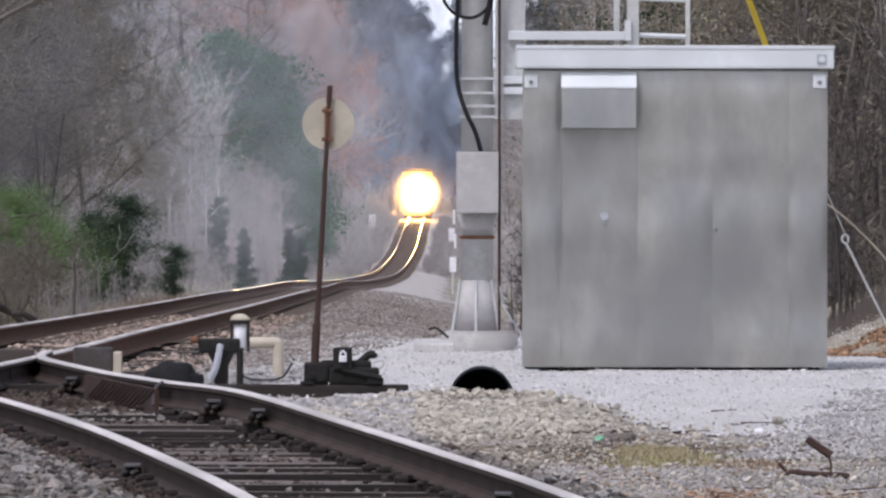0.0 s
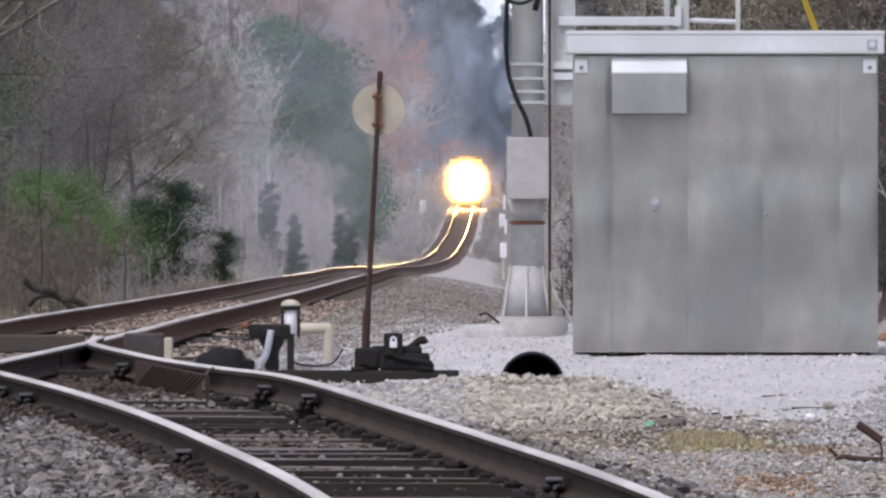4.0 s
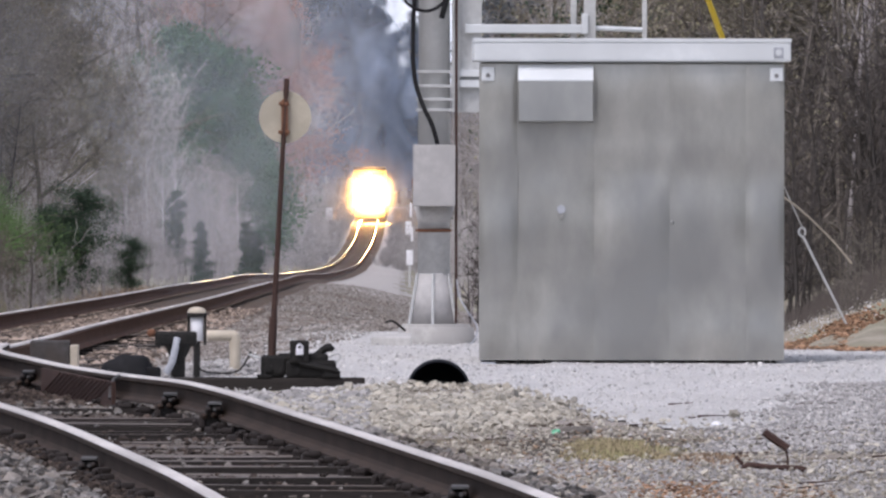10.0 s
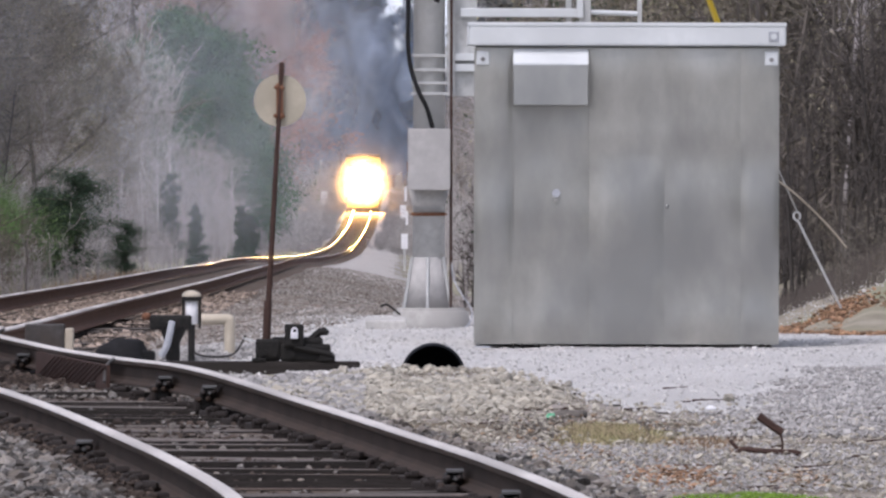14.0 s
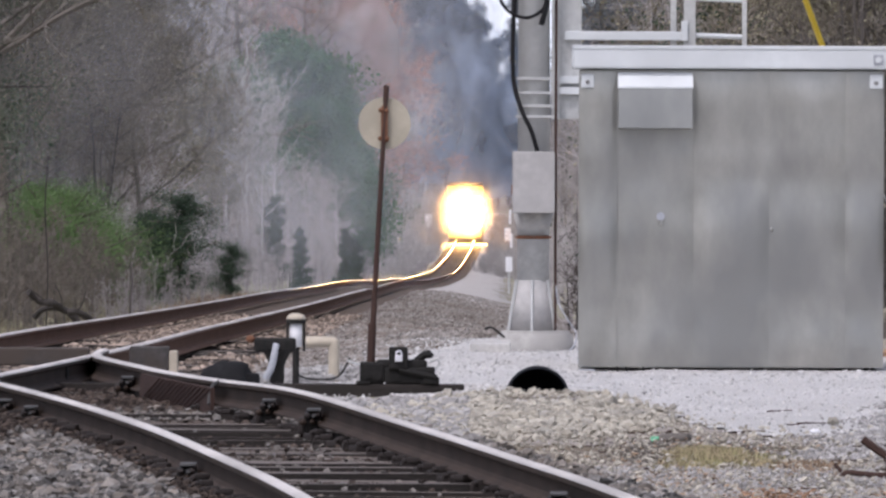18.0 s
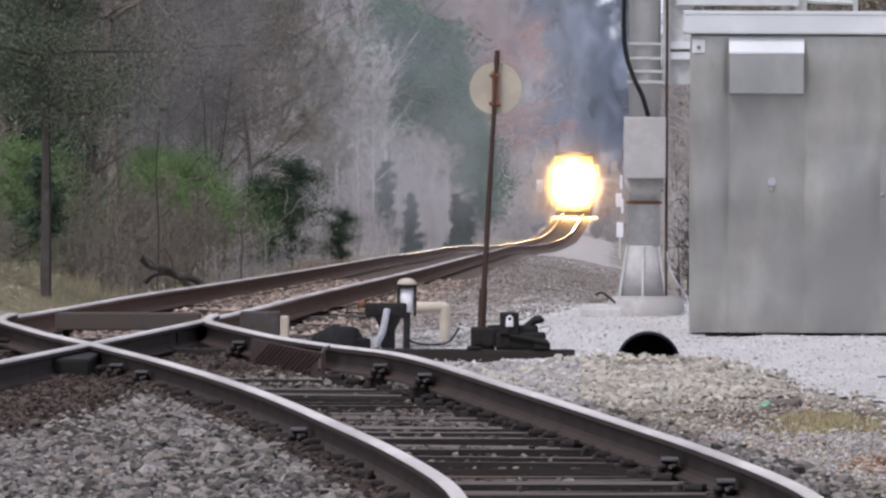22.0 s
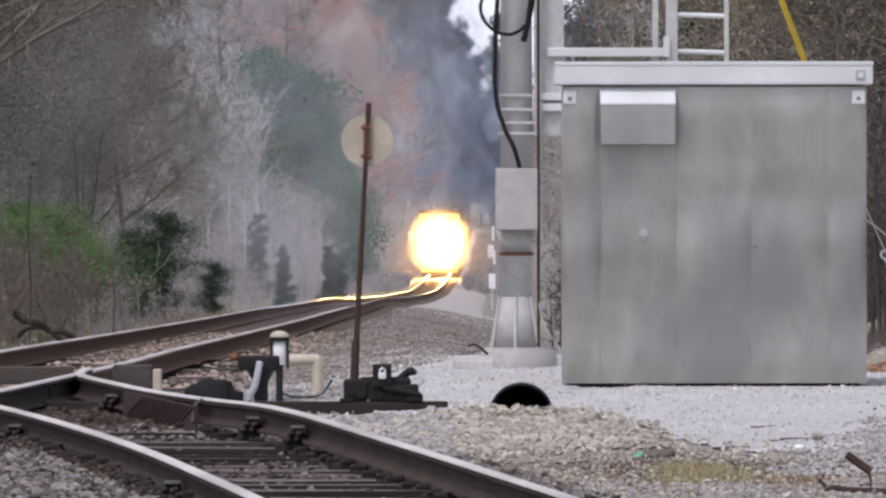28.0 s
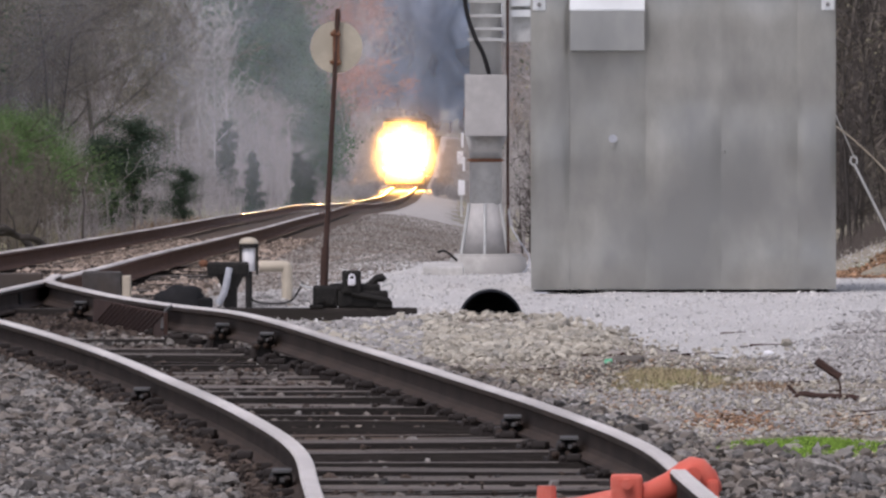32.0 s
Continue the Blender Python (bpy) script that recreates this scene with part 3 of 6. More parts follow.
    f = [slope.verts.new(c) for c in ((0.30, -0.004, H - 0.022), (0.877, -0.004, H - 0.022), (0.877, -0.106, H - 0.132), (0.30, -0.106, H - 0.132),
                                      (0.30, -0.106, H - 0.146), (0.877, -0.106, H - 0.146))]
    slope.faces.new((f[0], f[3], f[2], f[1]))
    slope.faces.new((f[3], f[4], f[5], f[2]))
    vent = part("vent_hood", hood, M_STEEL, t, "sheet-steel rain hood over the vent")
    part("flashing", slope, M_ROOF, vent, "bright white flashing strip")
    latch = part("latch", rod(B(), (0.632, -0.03, 1.14), (0.632, 0.01, 1.14), 0.034, n=8), M_HOSE, t, "round paddle latch")
    part("latch_tongue", box(B(), 0.615, 0.65, -0.026, 0.0, 1.065, 1.10, 0.006), M_STEEL, latch)
    part("keyhole_cover", ball(B(), (1.485, -0.004, 1.04), 0.014, 0.010, 0.017), M_STEEL, t)
    for x, w in ((0.12, 0.11), (2.2, 0.1)):
        part("skid", box(B(), x, x + w, -0.004, D, -0.13, -0.037, 0.004), M_IRON, t)
    for x in (0.30, 0.37, 0.50):
        part("drain_pipe", hose(B(), [(x, -0.01, -0.02), (x + 0.005, -0.02, -0.05), (x + 0.012, -0.03, -0.09)], 0.009, 6, 3), M_IRON, t)
    part("corner_foot", box(B(), 0.01, 0.13, -0.02, 0.12, -0.13, -0.037, 0.004), M_HOSE, t, "pale blue-grey corner foot")
    return t


cabinet()


# ---- signal mast with junction box, ladder and stays ----
def signal_mast():
    t = thing("signal_mast", "grey galvanised signal mast on a ribbed flared base", "signal mast", (0.289, 142, -0.03))
    part("pole", rod(B(), (0, 0, 0.55), (0, 0, 7.0), 0.135, 0.125, 20), M_ZINC, t, smooth=True)
    part("neck", rod(B(), (0, 0, 0.95), (0, 0, 1.17), 0.115, 0.17, 16), M_CONC, t, smooth=True)
    base = part("flared_base", rod(B(), (-0.01, 0, 0.17), (-0.01, 0, 0.60), 0.215, 0.14, 20), M_GREYP, t, "flared base casting", smooth=True)
    for a in range(6):
        ang = math.radians(a * 60 + 30)
        c, s = math.cos(ang), math.sin(ang)
        bm = hose(B(), [(-0.01 + 0.225 * c, 0.225 * s, 0.17), (-0.01 + 0.15 * c, 0.15 * s, 0.60)], 0.014, 6, 2)
        part("rib", bm, M_ZINC, base)
    foot = rod(B(), (0.02, 0, -0.12), (0.02, 0, 0.175), 0.335, 0.315, 36)
    bmesh.ops.bevel(foot, geom=[e for e in foot.edges if min(v.co.z for v in e.verts) > 0.1], offset=0.03, segments=3, affect="EDGES")
    part("footing", foot, M_FOOT, t, "rounded weathered concrete footing", True)
    part("band", rod(B(), (0, 0, 0.945), (0, 0, 0.975), 0.137, n=18), M_RUST, t, "rusty clamp band")
    part("band_bolt", box(B(), -0.155, 0.15, -0.15, -0.13, 0.952, 0.97), M_RUST, t)
    jb = part("junction_box", box(B(), -0.17, 0.17, -0.36, -0.12, 1.17, 1.675, 0.018), M_GREYP, t, "pale grey junction box")
    part("lid", box(B(), -0.178, 0.178, -0.375, -0.362, 1.163, 1.682, 0.012), M_GREYP, jb)
    part("hinge", box(B(), -0.186, -0.172, -0.37, -0.33, 1.32, 1.40, 0.003), M_RUST, jb)
    for z in (1.96, 2.05, 2.16, 2.28):
        part("clamp", rod(B(), (0.0, 0, z), (0.0, 0, z + 0.025), 0.142, n=18), M_ZINC, t)
        part("clamp_strap", box(B(), -0.15, 0.16, -0.155, -0.142, z, z + 0.022), M_ZINC, t)
    part("conduit", hose(B(), [(0.185, -0.12, 0.18), (0.185, -0.12, 2.6), (0.185, -0.12, 6.5)], 0.012, 8, 4), M_MAST, t, "rust-brown conduit")
    part("channel", box(B(), 0.15, 0.215, -0.06, 0.06, 1.95, 6.8, 0.006), M_ZINC, t)
    part("rear_panel", box(B(), 0.21, 0.40, 0.02, 0.10, 1.95, 6.8, 0.006), M_ZINC, t)
    for z in (2.19, 2.28):
        part("bracket", box(B(), 0.20, 0.42, -0.05, 0.02, z - 0.03, z + 0.03, 0.004), M_ROOF, t)
    part("cable", hose(B(), [(0.03, -0.27, 1.68), (-0.02, -0.29, 1.85), (-0.10, -0.26, 2.02), (-0.17, -0.2, 2.28), (-0.175, -0.18, 2.7), (-0.15, -0.18, 3.2), (-0.1, -0.16, 3.9)], 0.019, 8, 6), M_RUBBER, t, "black rubber cable")
    part("cable_loop", hose(B(), [(0.03, -0.2, 3.4), (-0.22, -0.2, 3.2), (-0.30, -0.2, 3.02), (-0.22, -0.2, 2.86), (-0.06, -0.2, 2.80), (0.08, -0.2, 2.88), (0.14, -0.2, 3.05), (0.15, -0.2, 3.3)], 0.014, 8, 6), M_RUBBER, t, "coiled black cable")
    part("cable_end", hose(B(), [(0.06, -0.19, 2.74), (0.10, -0.2, 2.9), (0.13, -0.2, 3.1)], 0.024, 8, 4), M_RUBBER, t)
    for x, z in ((-0.175, 1.13), (-0.165, 0.93), (-0.17, 0.73)):
        part("tag_plate", box(B(), x - 0.03, x - 0.01, -0.15, -0.12, z - 0.06, z + 0.06, 0.003), M_SIGN, t)
    part("earth_wire", hose(B(), [(-0.24, -0.26, 0.12), (-0.34, -0.28, 0.2), (-0.40, -0.2, 0.19)], 0.01, 6, 4), M_IRON, t)
    part("earth_wire", hose(B(), [(0.19, -0.13, 0.55), (0.21, -0.16, 0.42), (0.27, -0.24, 0.30), (0.36, -0.28, 0.16), (0.34, -0.34, 0.05), (0.26, -0.38, -0.02)], 0.006, 6, 4), M_HOSE, t)
    # ladder stood off from the mast on a level arm
    lad = part("standoff_arm", box(B(), 0.26, 1.30, -0.04, 0.04, 2.615, 2.69, 0.008), M_ROOF, t, "white standoff arm")
    part("ladder_rail", box(B(), 1.255, 1.355, -0.05, 0.05, 0.0, 6.6, 0.008), M_ZINC, t)
    part("ladder_rail", box(B(), 1.745, 1.785, -0.03, 0.03, 0.0, 6.6, 0.006), M_ZINC, t)
    part("ladder_post", box(B(), 1.145, 1.195, 0.08, 0.14, 0.0, 6.6, 0.006), M_ZINC, t)
    part("clamp_block", box(B(), 1.235, 1.29, -0.09, -0.05, 2.61, 2.78, 0.006), M_ROOF, lad)
    for k in range(21):
        part("rung", rod(B(), (1.33, 0, 0.20 + 0.3075 * k), (1.765, 0, 0.185 + 0.3075 * k), 0.021, n=8), M_ROOF, t)
    return t


signal_mast()
pad = box(B(), -0.235, 0.10, 138.6, 140.8, -0.05, 0.085, 0.02)
tagged(part("concrete_pad", pad, M_CONC), "low pale concrete slab beside the mast", "slab")

stay = thing("guy_anchor", "galvanised guy anchor rod with a yellow guard on its wire", "guy wire", (3.79, 138, 0.03))
stay.scale = (0.945, 0.945, 0.945)
part("anchor_rod", rod(B(), (0.08, 0.0, -0.29), (-0.53, 0.0, 0.94), 0.0105, n=8), M_ZINC, stay)
part("eye", hose(B(), [(-0.53, 0, 0.93), (-0.56, 0, 0.955), (-0.562, 0, 0.99), (-0.535, 0, 1.01), (-0.51, 0, 0.985), (-0.512, 0, 0.945)], 0.009, 6, 4), M_ZINC, stay)
part("wire", rod(B(), (-0.53, 0, 1.0), (-1.19, -1.0, 2.45), 0.006, n=6), M_ZINC, stay)
part("guy_guard", rod(B(), (-1.16, -0.95, 2.42), (-1.90, -2.5, 4.3), 0.026, n=10), M_YELLOW, stay, "yellow plastic guy guard")
part("slack_wire", hose(B(), [(-0.95, -0.5, 1.42), (-0.62, -0.2, 1.22), (-0.30, 0.1, 0.93), (-0.1, 0.2, 0.7)], 0.008, 6, 4), M_CREAM, stay)


# ---- switch stand ----
def switch_stand():
    t = thing("switch_stand", "oily black switch stand with leaning rusty mast and faded disc", "switch stand", (-0.70, 119, 0.06))
    part("base_casting", box(B(), -0.275, -0.10, -0.10, 0.14, 0.0, 0.155, 0.02), M_IRON, t)
    part("base_casting", box(B(), -0.10, 0.255, -0.12, 0.12, 0.0, 0.12, 0.02), M_IRON, t)
    part("gear_housing", box(B(), -0.16, 0.20, -0.09, 0.1, 0.10, 0.17, 0.025), M_IRON, t)
    mast = part("mast", rod(B(), (-0.198, 0, 0.15), (-0.095, 0, 2.092), 0.022, 0.015, 10), M_MAST, t, "leaning rusty mast")
    part("mast_collar", rod(B(), (-0.198, 0, 0.14), (-0.188, 0, 0.42), 0.029, n=10), M_MAST, mast)
    disc = part("target_disc", rod(B(), (-0.107, 0.032, 1.832), (-0.107, 0.040, 1.832), 0.184, n=40), M_TARGET, t, "faded yellow round target")
    part("target_bracket", box(B(), -0.132, -0.085, -0.012, 0.03, 1.70, 1.955, 0.006), M_RUST, disc, "rust-red bracket")
    for x, z in ((-0.135, 1.925), (-0.092, 1.92), (-0.138, 1.725), (-0.088, 1.722)):
        part("bolt", ball(B(), (x, -0.015, z), 0.016, 0.014, 0.016, 8, 6), M_RUST, disc)
    part("mast_tip", rod(B(), (-0.101, 0, 1.98), (-0.094, 0, 2.1), 0.019, n=10), M_MAST, mast)
    part("lock_housing", box(B(), -0.07, 0.065, -0.15, -0.05, 0.10, 0.262, 0.014), M_IRON, t)
    lk = part("padlock", box(B(), -0.028, 0.026, -0.175, -0.15, 0.158, 0.205, 0.008), M_LOCK, t, "bright padlock body")
    part("shackle", hose(B(), [(-0.018, -0.163, 0.20), (-0.016, -0.163, 0.222), (0.0, -0.163, 0.234), (0.016, -0.163, 0.222), (0.018, -0.163, 0.20)], 0.007, 6, 3), M_LOCK, lk)
    lever = part("hand_lever", hose(B(), [(0.05, -0.05, 0.12), (0.12, -0.05, 0.155), (0.18, -0.05, 0.205), (0.225, -0.05, 0.212)], 0.028, 8, 5), M_IRON, t)
    part("lever_weight", ball(B(), (0.20, -0.05, 0.205), 0.045, 0.04, 0.026), M_IRON, lever)
    part("connecting_rod", rod(B(), (0.0, -0.13, 0.10), (0.27, -0.13, 0.045), 0.022, n=8), M_IRON, t)
    part("foot_latch", box(B(), 0.17, 0.285, -0.14, -0.08, 0.0, 0.05, 0.01), M_IRON, t)
    part("spring_wire", hose(B(), [(0.22, -0.1, 0.05), (0.25, -0.1, 0.10), (0.285, -0.1, 0.14), (0.27, -0.1, 0.17), (0.21, -0.1, 0.15)], 0.007, 6, 4), M_ZINC, t, "bent grey wire")
    for x, z in ((-0.02, 0.05), (-0.15, 0.05), (-0.22, 0.06)):
        part("bolt_head", rod(B(), (x, -0.135, z), (x, -0.1, z), 0.026, n=6), M_IRON, t)
    for x in (-0.25, 0.2):
        part("base_foot", box(B(), x - 0.05, x + 0.05, -0.13, 0.13, -0.0, 0.02, 0.004), M_IRON, t)
    return t


switch_stand()
for y, x1, dz in ((119.0, -0.24, 0.0), (119.62, -0.42, -0.012)):
    tie = thing("head_block_tie", "long dark timber head block under the switch stand", "railway tie", (0, y, 0.06), group="head block ties")
    part("timber", box(B(), -3.4, x1, -0.12, 0.12, -0.17 + dz, dz - 0.001, 0.012), M_TIE, tie)
    part("end_plate", box(B(), x1 - 0.36, x1 - 0.001, -0.128, -0.121, -0.10 + dz, dz - 0.01, 0.003), M_TIE, tie)


# ---- small lineside things ----
def lineside():
    t = thing("hand_throw_post", "black iron T-shaped throw post with a grey hose", "switch post", (-1.583, 121, 0.03))
    part("post", box(B(), -0.05, 0.052, -0.04, 0.04, 0.0, 0.24, 0.012), M_IRON, t)
    part("crosshead", box(B(), -0.165, 0.135, -0.06, 0.06, 0.22, 0.325, 0.02), M_IRON, t)
    part("tapered_web", rod(B(), (0, 0, 0.13), (0, 0, 0.24), 0.055, 0.11, 10), M_IRON, t)
    part("rusty_end", ball(B(), (-0.19, 0, 0.315), 0.035, 0.03, 0.028), M_RUST, t)
    part("hose", hose(B(), [(-0.005, -0.08, 0.28), (-0.02, -0.1, 0.2), (-0.045, -0.1, 0.1), (-0.085, -0.09, 0.03)], 0.025, 10, 6), M_HOSE, t, "pale grey hose", True)
    s = thing("switch_lamp", "small cream-capped switch lamp with a white lens", "switch lamp", (-1.466, 122.4, 0.0))
    part("lens", rod(B(), (0, 0, 0.27), (0, 0, 0.46), 0.05, n=14), M_SIGN, s, "white lens", True)
    part("cap", ball(B(), (0, 0, 0.475), 0.07, 0.07, 0.042), M_CREAM, s, "cream dome cap")
    part("cap_rim", rod(B(), (0, 0, 0.44), (0, 0, 0.47), 0.071, n=16), M_IRON, s)
    for x in (-0.06, 0.06):
        part("frame_bar", box(B(), x - 0.009, x + 0.009, -0.03, 0.03, 0.24, 0.46, 0.003), M_IRON, s)
    part("stem", rod(B(), (0, 0, -0.02), (0, 0, 0.27), 0.026, n=10), M_IRON, s)
    p = thing("vent_pipe", "cream-painted bent steel pipe beside the switch", "pipe", (-1.40, 122.9, 0.0))
    part("pipe", hose(B(), [(0.0, 0, 0.300), (0.1, 0, 0.300), (0.185, 0, 0.299), (0.203, 0, 0.282), (0.205, 0, 0.2), (0.205, 0, -0.03)], 0.040, 14, 6), M_CREAM, p, "", True)
    c = thing("trailing_cable", "rust-brown cable lying in loops by the switch", "cable", (-1.4, 121.8, 0.0))
    part("loop", hose(B(), [(-0.06, 0, 0.20), (-0.05, 0, 0.10), (-0.01, 0, 0.06), (0.08, 0, 0.045), (0.20, 0, 0.05), (0.27, 0, 0.09), (0.33, 0, 0.20)], 0.007, 8, 5), M_IRON, c)
    part("loop", hose(B(), [(0.31, 0, 0.18), (0.38, 0, 0.16), (0.45, 0, 0.14), (0.5, 0, 0.05)], 0.009, 6, 5), M_ZINC, c)
    r = thing("rubber_boot", "black rubber cover lying against the rail", "cover", (-1.92, 120.2, 0.03))
    bm = ball(B(), (0, 0, 0.0), 0.205, 0.2, 0.165, 18, 10)
    for v in bm.verts:
        v.co.z = max(v.co.z, -0.02) + 0.06 * noise.noise(v.co * 9)
        v.co.x += 0.07 * noise.noise(v.co * 7 + Vector((5, 0, 0)))
    part("cover", bm, M_RUBBER, r, "", True)
    part("flap", box(B(), 0.12, 0.225, -0.1, 0.05, 0.0, 0.085, 0.02), M_RUBBER, r)
    k = thing("switch_rod_cover", "dark grey cover plate across the main line between the rails", "cover plate", (-4.25, 126.6, 0.0))
    part("plate", box(B(), 0.11, 1.19, -0.2, 0.2, 0.07, 0.20, 0.012), M_COVER, k)
    part("plate", box(B(), 1.49, 1.785, -0.2, 0.2, -0.1, 0.212, 0.012), M_COVER, k)
    for x in (0.16, 1.10):
        part("bearer", box(B(), x, x + 0.05, -0.1, 0.1, -0.1, 0.068, 0.008), M_IRON, k)
    part("end_block", box(B(), 1.788, 1.85, -0.19, 0.19, -0.1, 0.18, 0.01), M_CREAM, k, "raw timber end block")


lineside()


def culvert():
    t = thing("culvert_pipe", "half-buried black plastic culvert pipe in the gravel", "pipe", (0.275, 118.5, -0.026))
    bm, n = B(), 36
    rings = []
    for y, r in ((-0.02, 0.228), (-0.03, 0.224), (-0.03, 0.212), (0.05, 0.208), (0.5, 0.208)):
        rings.append([bm.verts.new((r * math.cos(2 * math.pi * k / n), y, -0.01 + r * math.sin(2 * math.pi * k / n))) for k in range(n)])
    outer = [[bm.verts.new((0.228 * math.cos(2 * math.pi * k / n), y, -0.01 + 0.228 * math.sin(2 * math.pi * k / n))) for k in range(n)] for y in (-0.02, 0.5)]
    for a, b in list(zip(rings, rings[1:])) + [(outer[0], outer[1])]:
        for k in range(n):
            bm.faces.new((a[k], a[(k + 1) % n], b[(k + 1) % n], b[k]))
    bm.faces.new(rings[-1])
    part("tube", bm, M_PIPE, t, "", True)


culvert()


def derail_block():
    t = thing("derail", "red-orange painted cast derail clamped over the rail", "derail", (0.86, 68.7, 0.13))
    # cast body: rounded sections (x, underside, top, half depth) from the low arm up to the hooked head
    bm, rings, n = B(), [], 16
    for x, lo, hi, d in ((0.235, -0.02, 0.012, 0.05), (0.215, -0.035, 0.06, 0.085), (0.165, -0.035, 0.112, 0.11), (0.11, -0.035, 0.122, 0.115), (0.065, -0.045, 0.10, 0.115),
                         (0.01, -0.06, 0.058, 0.10), (-0.06, -0.085, 0.022, 0.095), (-0.14, -0.12, 0.0, 0.11), (-0.24, -0.13, -0.018, 0.10), (-0.36, -0.14, -0.045, 0.08), (-0.50, -0.15, -0.055, 0.075)):
        ring = []
        for k in range(n):
            a = 2 * math.pi * k / n
            c, q = math.cos(a), math.sin(a)
            ring.append(bm.verts.new((x, d * math.copysign(abs(c) ** 0.6, c), 0.5 * (lo + hi) + 0.5 * (hi - lo) * math.copysign(abs(q) ** 0.6, q))))
        rings.append(ring)
    for p, q in zip(rings, rings[1:]):
        for k in range(n):
            bm.faces.new((p[k], p[(k + 1) % n], q[(k + 1) % n], q[k]))
    bm.faces.new(rings[0][::-1])
    bm.faces.new(rings[-1])
    body = part("cast_body", bm, M_RED, t, "", True)
    part("flange", box(B(), 0.175, 0.225, -0.12, 0.12, -0.06, 0.03, 0.015), M_RED, body)
    part("boss", rod(B(), (0.12, -0.135, 0.05), (0.12, -0.10, 0.05), 0.032, n=14), M_RED, body)
    for y in (-0.10, 0.06):
        part("ear", box(B(), -0.215, -0.085, y - 0.02, y + 0.02, -0.13, 0.05, 0.018), M_RED, t)
    part("pivot_pin", rod(B(), (-0.15, -0.15, 0.012), (-0.15, 0.11, 0.012), 0.022, n=12), M_RED, t)
    part("ear_web", box(B(), -0.20, -0.10, -0.08, 0.04, -0.13, 0.026, 0.014), M_RED, t)
    part("lug", rod(B(), (-0.475, -0.02, -0.15), (-0.475, -0.02, 0.004), 0.05, 0.038, 14), M_RED, t)
    part("base_plate", box(B(), -0.66, 0.14, -0.2, 0.2, -0.215, -0.16, 0.008), M_IRON, t)


derail_block()


# ---- switch and rail fittings ----
def rail_fittings():
    fr = thing("switch_fittings", "rail braces, heel blocks and ribbed plate of the turnout", "turnout")

    def brace(x, y, lift=0.0):
        b = part("rail_brace", box(B(), x - 0.05, x + 0.05, y - 0.24, y + 0.28, 0.02, lift + 0.105, 0.022), M_IRON, fr)
        part("shim", box(B(), x - 0.035, x + 0.05, y - 0.27, y + 0.15, lift + 0.112, lift + 0.126, 0.005), M_SLAB, b)
        part("clip", box(B(), x - 0.085, x - 0.04, y - 0.22, y + 0.1, 0.02, lift + 0.07, 0.014), M_OILY, b)
        for dx, dz, r in ((-0.03, 0.085, 0.020), (0.03, 0.088, 0.018), (-0.055, 0.045, 0.022), (0.005, 0.05, 0.020), (0.05, 0.04, 0.018)):
            part("nut", ball(B(), (x + dx, y - 0.26, lift + dz), r, 0.03, r * 0.85, 8, 6), M_OILY if dz > 0.06 else M_RAIL, b)
        part("bolt", rod(B(), (x + 0.01, y - 0.33, lift + 0.086), (x + 0.01, y - 0.24, lift + 0.086), 0.011, n=6), M_SLAB, b)
    for y, lift in ((105.9, 0.045), (102.3, 0.05), (82.0, 0), (77.6, 0), (117.8, 0)):
        brace(side_x(y) + GAUGE / 2 - 0.085, y, lift)
    for y in (88.6, 71.8, 105.7, 108.2):
        brace(side_x(y) - GAUGE / 2 - 0.085, y)
    plate = B()
    box(plate, -0.012, 0.012, -3.1, 2.9, -0.01, 0.17, 0.0)
    rib = part("ribbed_plate", plate, M_MAST, fr, "dark ribbed guard plate")
    rib.location = (side_x(113.2) + GAUGE / 2 - 0.11, 113.2, 0.0)
    rib.rotation_euler = (0, 0, math.atan((side_x(110.6) - side_x(115.8)) / 5.2))
    for k in range(13):
        bm = B()
        rod(bm, (-0.016, -1.45 + k * 0.35, 0.0), (-0.016, -3.05 + k * 0.35, 0.165), 0.0045, n=6)
        part("rib", bm, M_MAST, rib)
    br = part("strap", hose(B(), [(side_x(110.3) + GAUGE / 2 - 0.05, 110.3, 0.21), (side_x(110.3) + GAUGE / 2 - 0.10, 110.3, 0.17), (side_x(110.3) + GAUGE / 2 - 0.115, 110.2, 0.06)], 0.012, 8, 5), M_SLAB, fr, "bent grey strap")
    frog = part("frog_casting", box(B(), main_x(110.5) - 0.16, main_x(110.5) + 0.16, 108.6, 113.0, 0.03, 0.15, 0.02), M_IRON, fr)
    part("heel_block", box(B(), main_x(121.5) - 0.11, main_x(121.5) - 0.02, 120.2, 122.6, 0.05, 0.15, 0.015), M_IRON, fr)
    part("gauge_rod", rod(B(), (main_x(120) - GAUGE, 120.6, 0.08), (main_x(120), 120.6, 0.08), 0.018, n=8), M_IRON, fr)


rail_fittings()


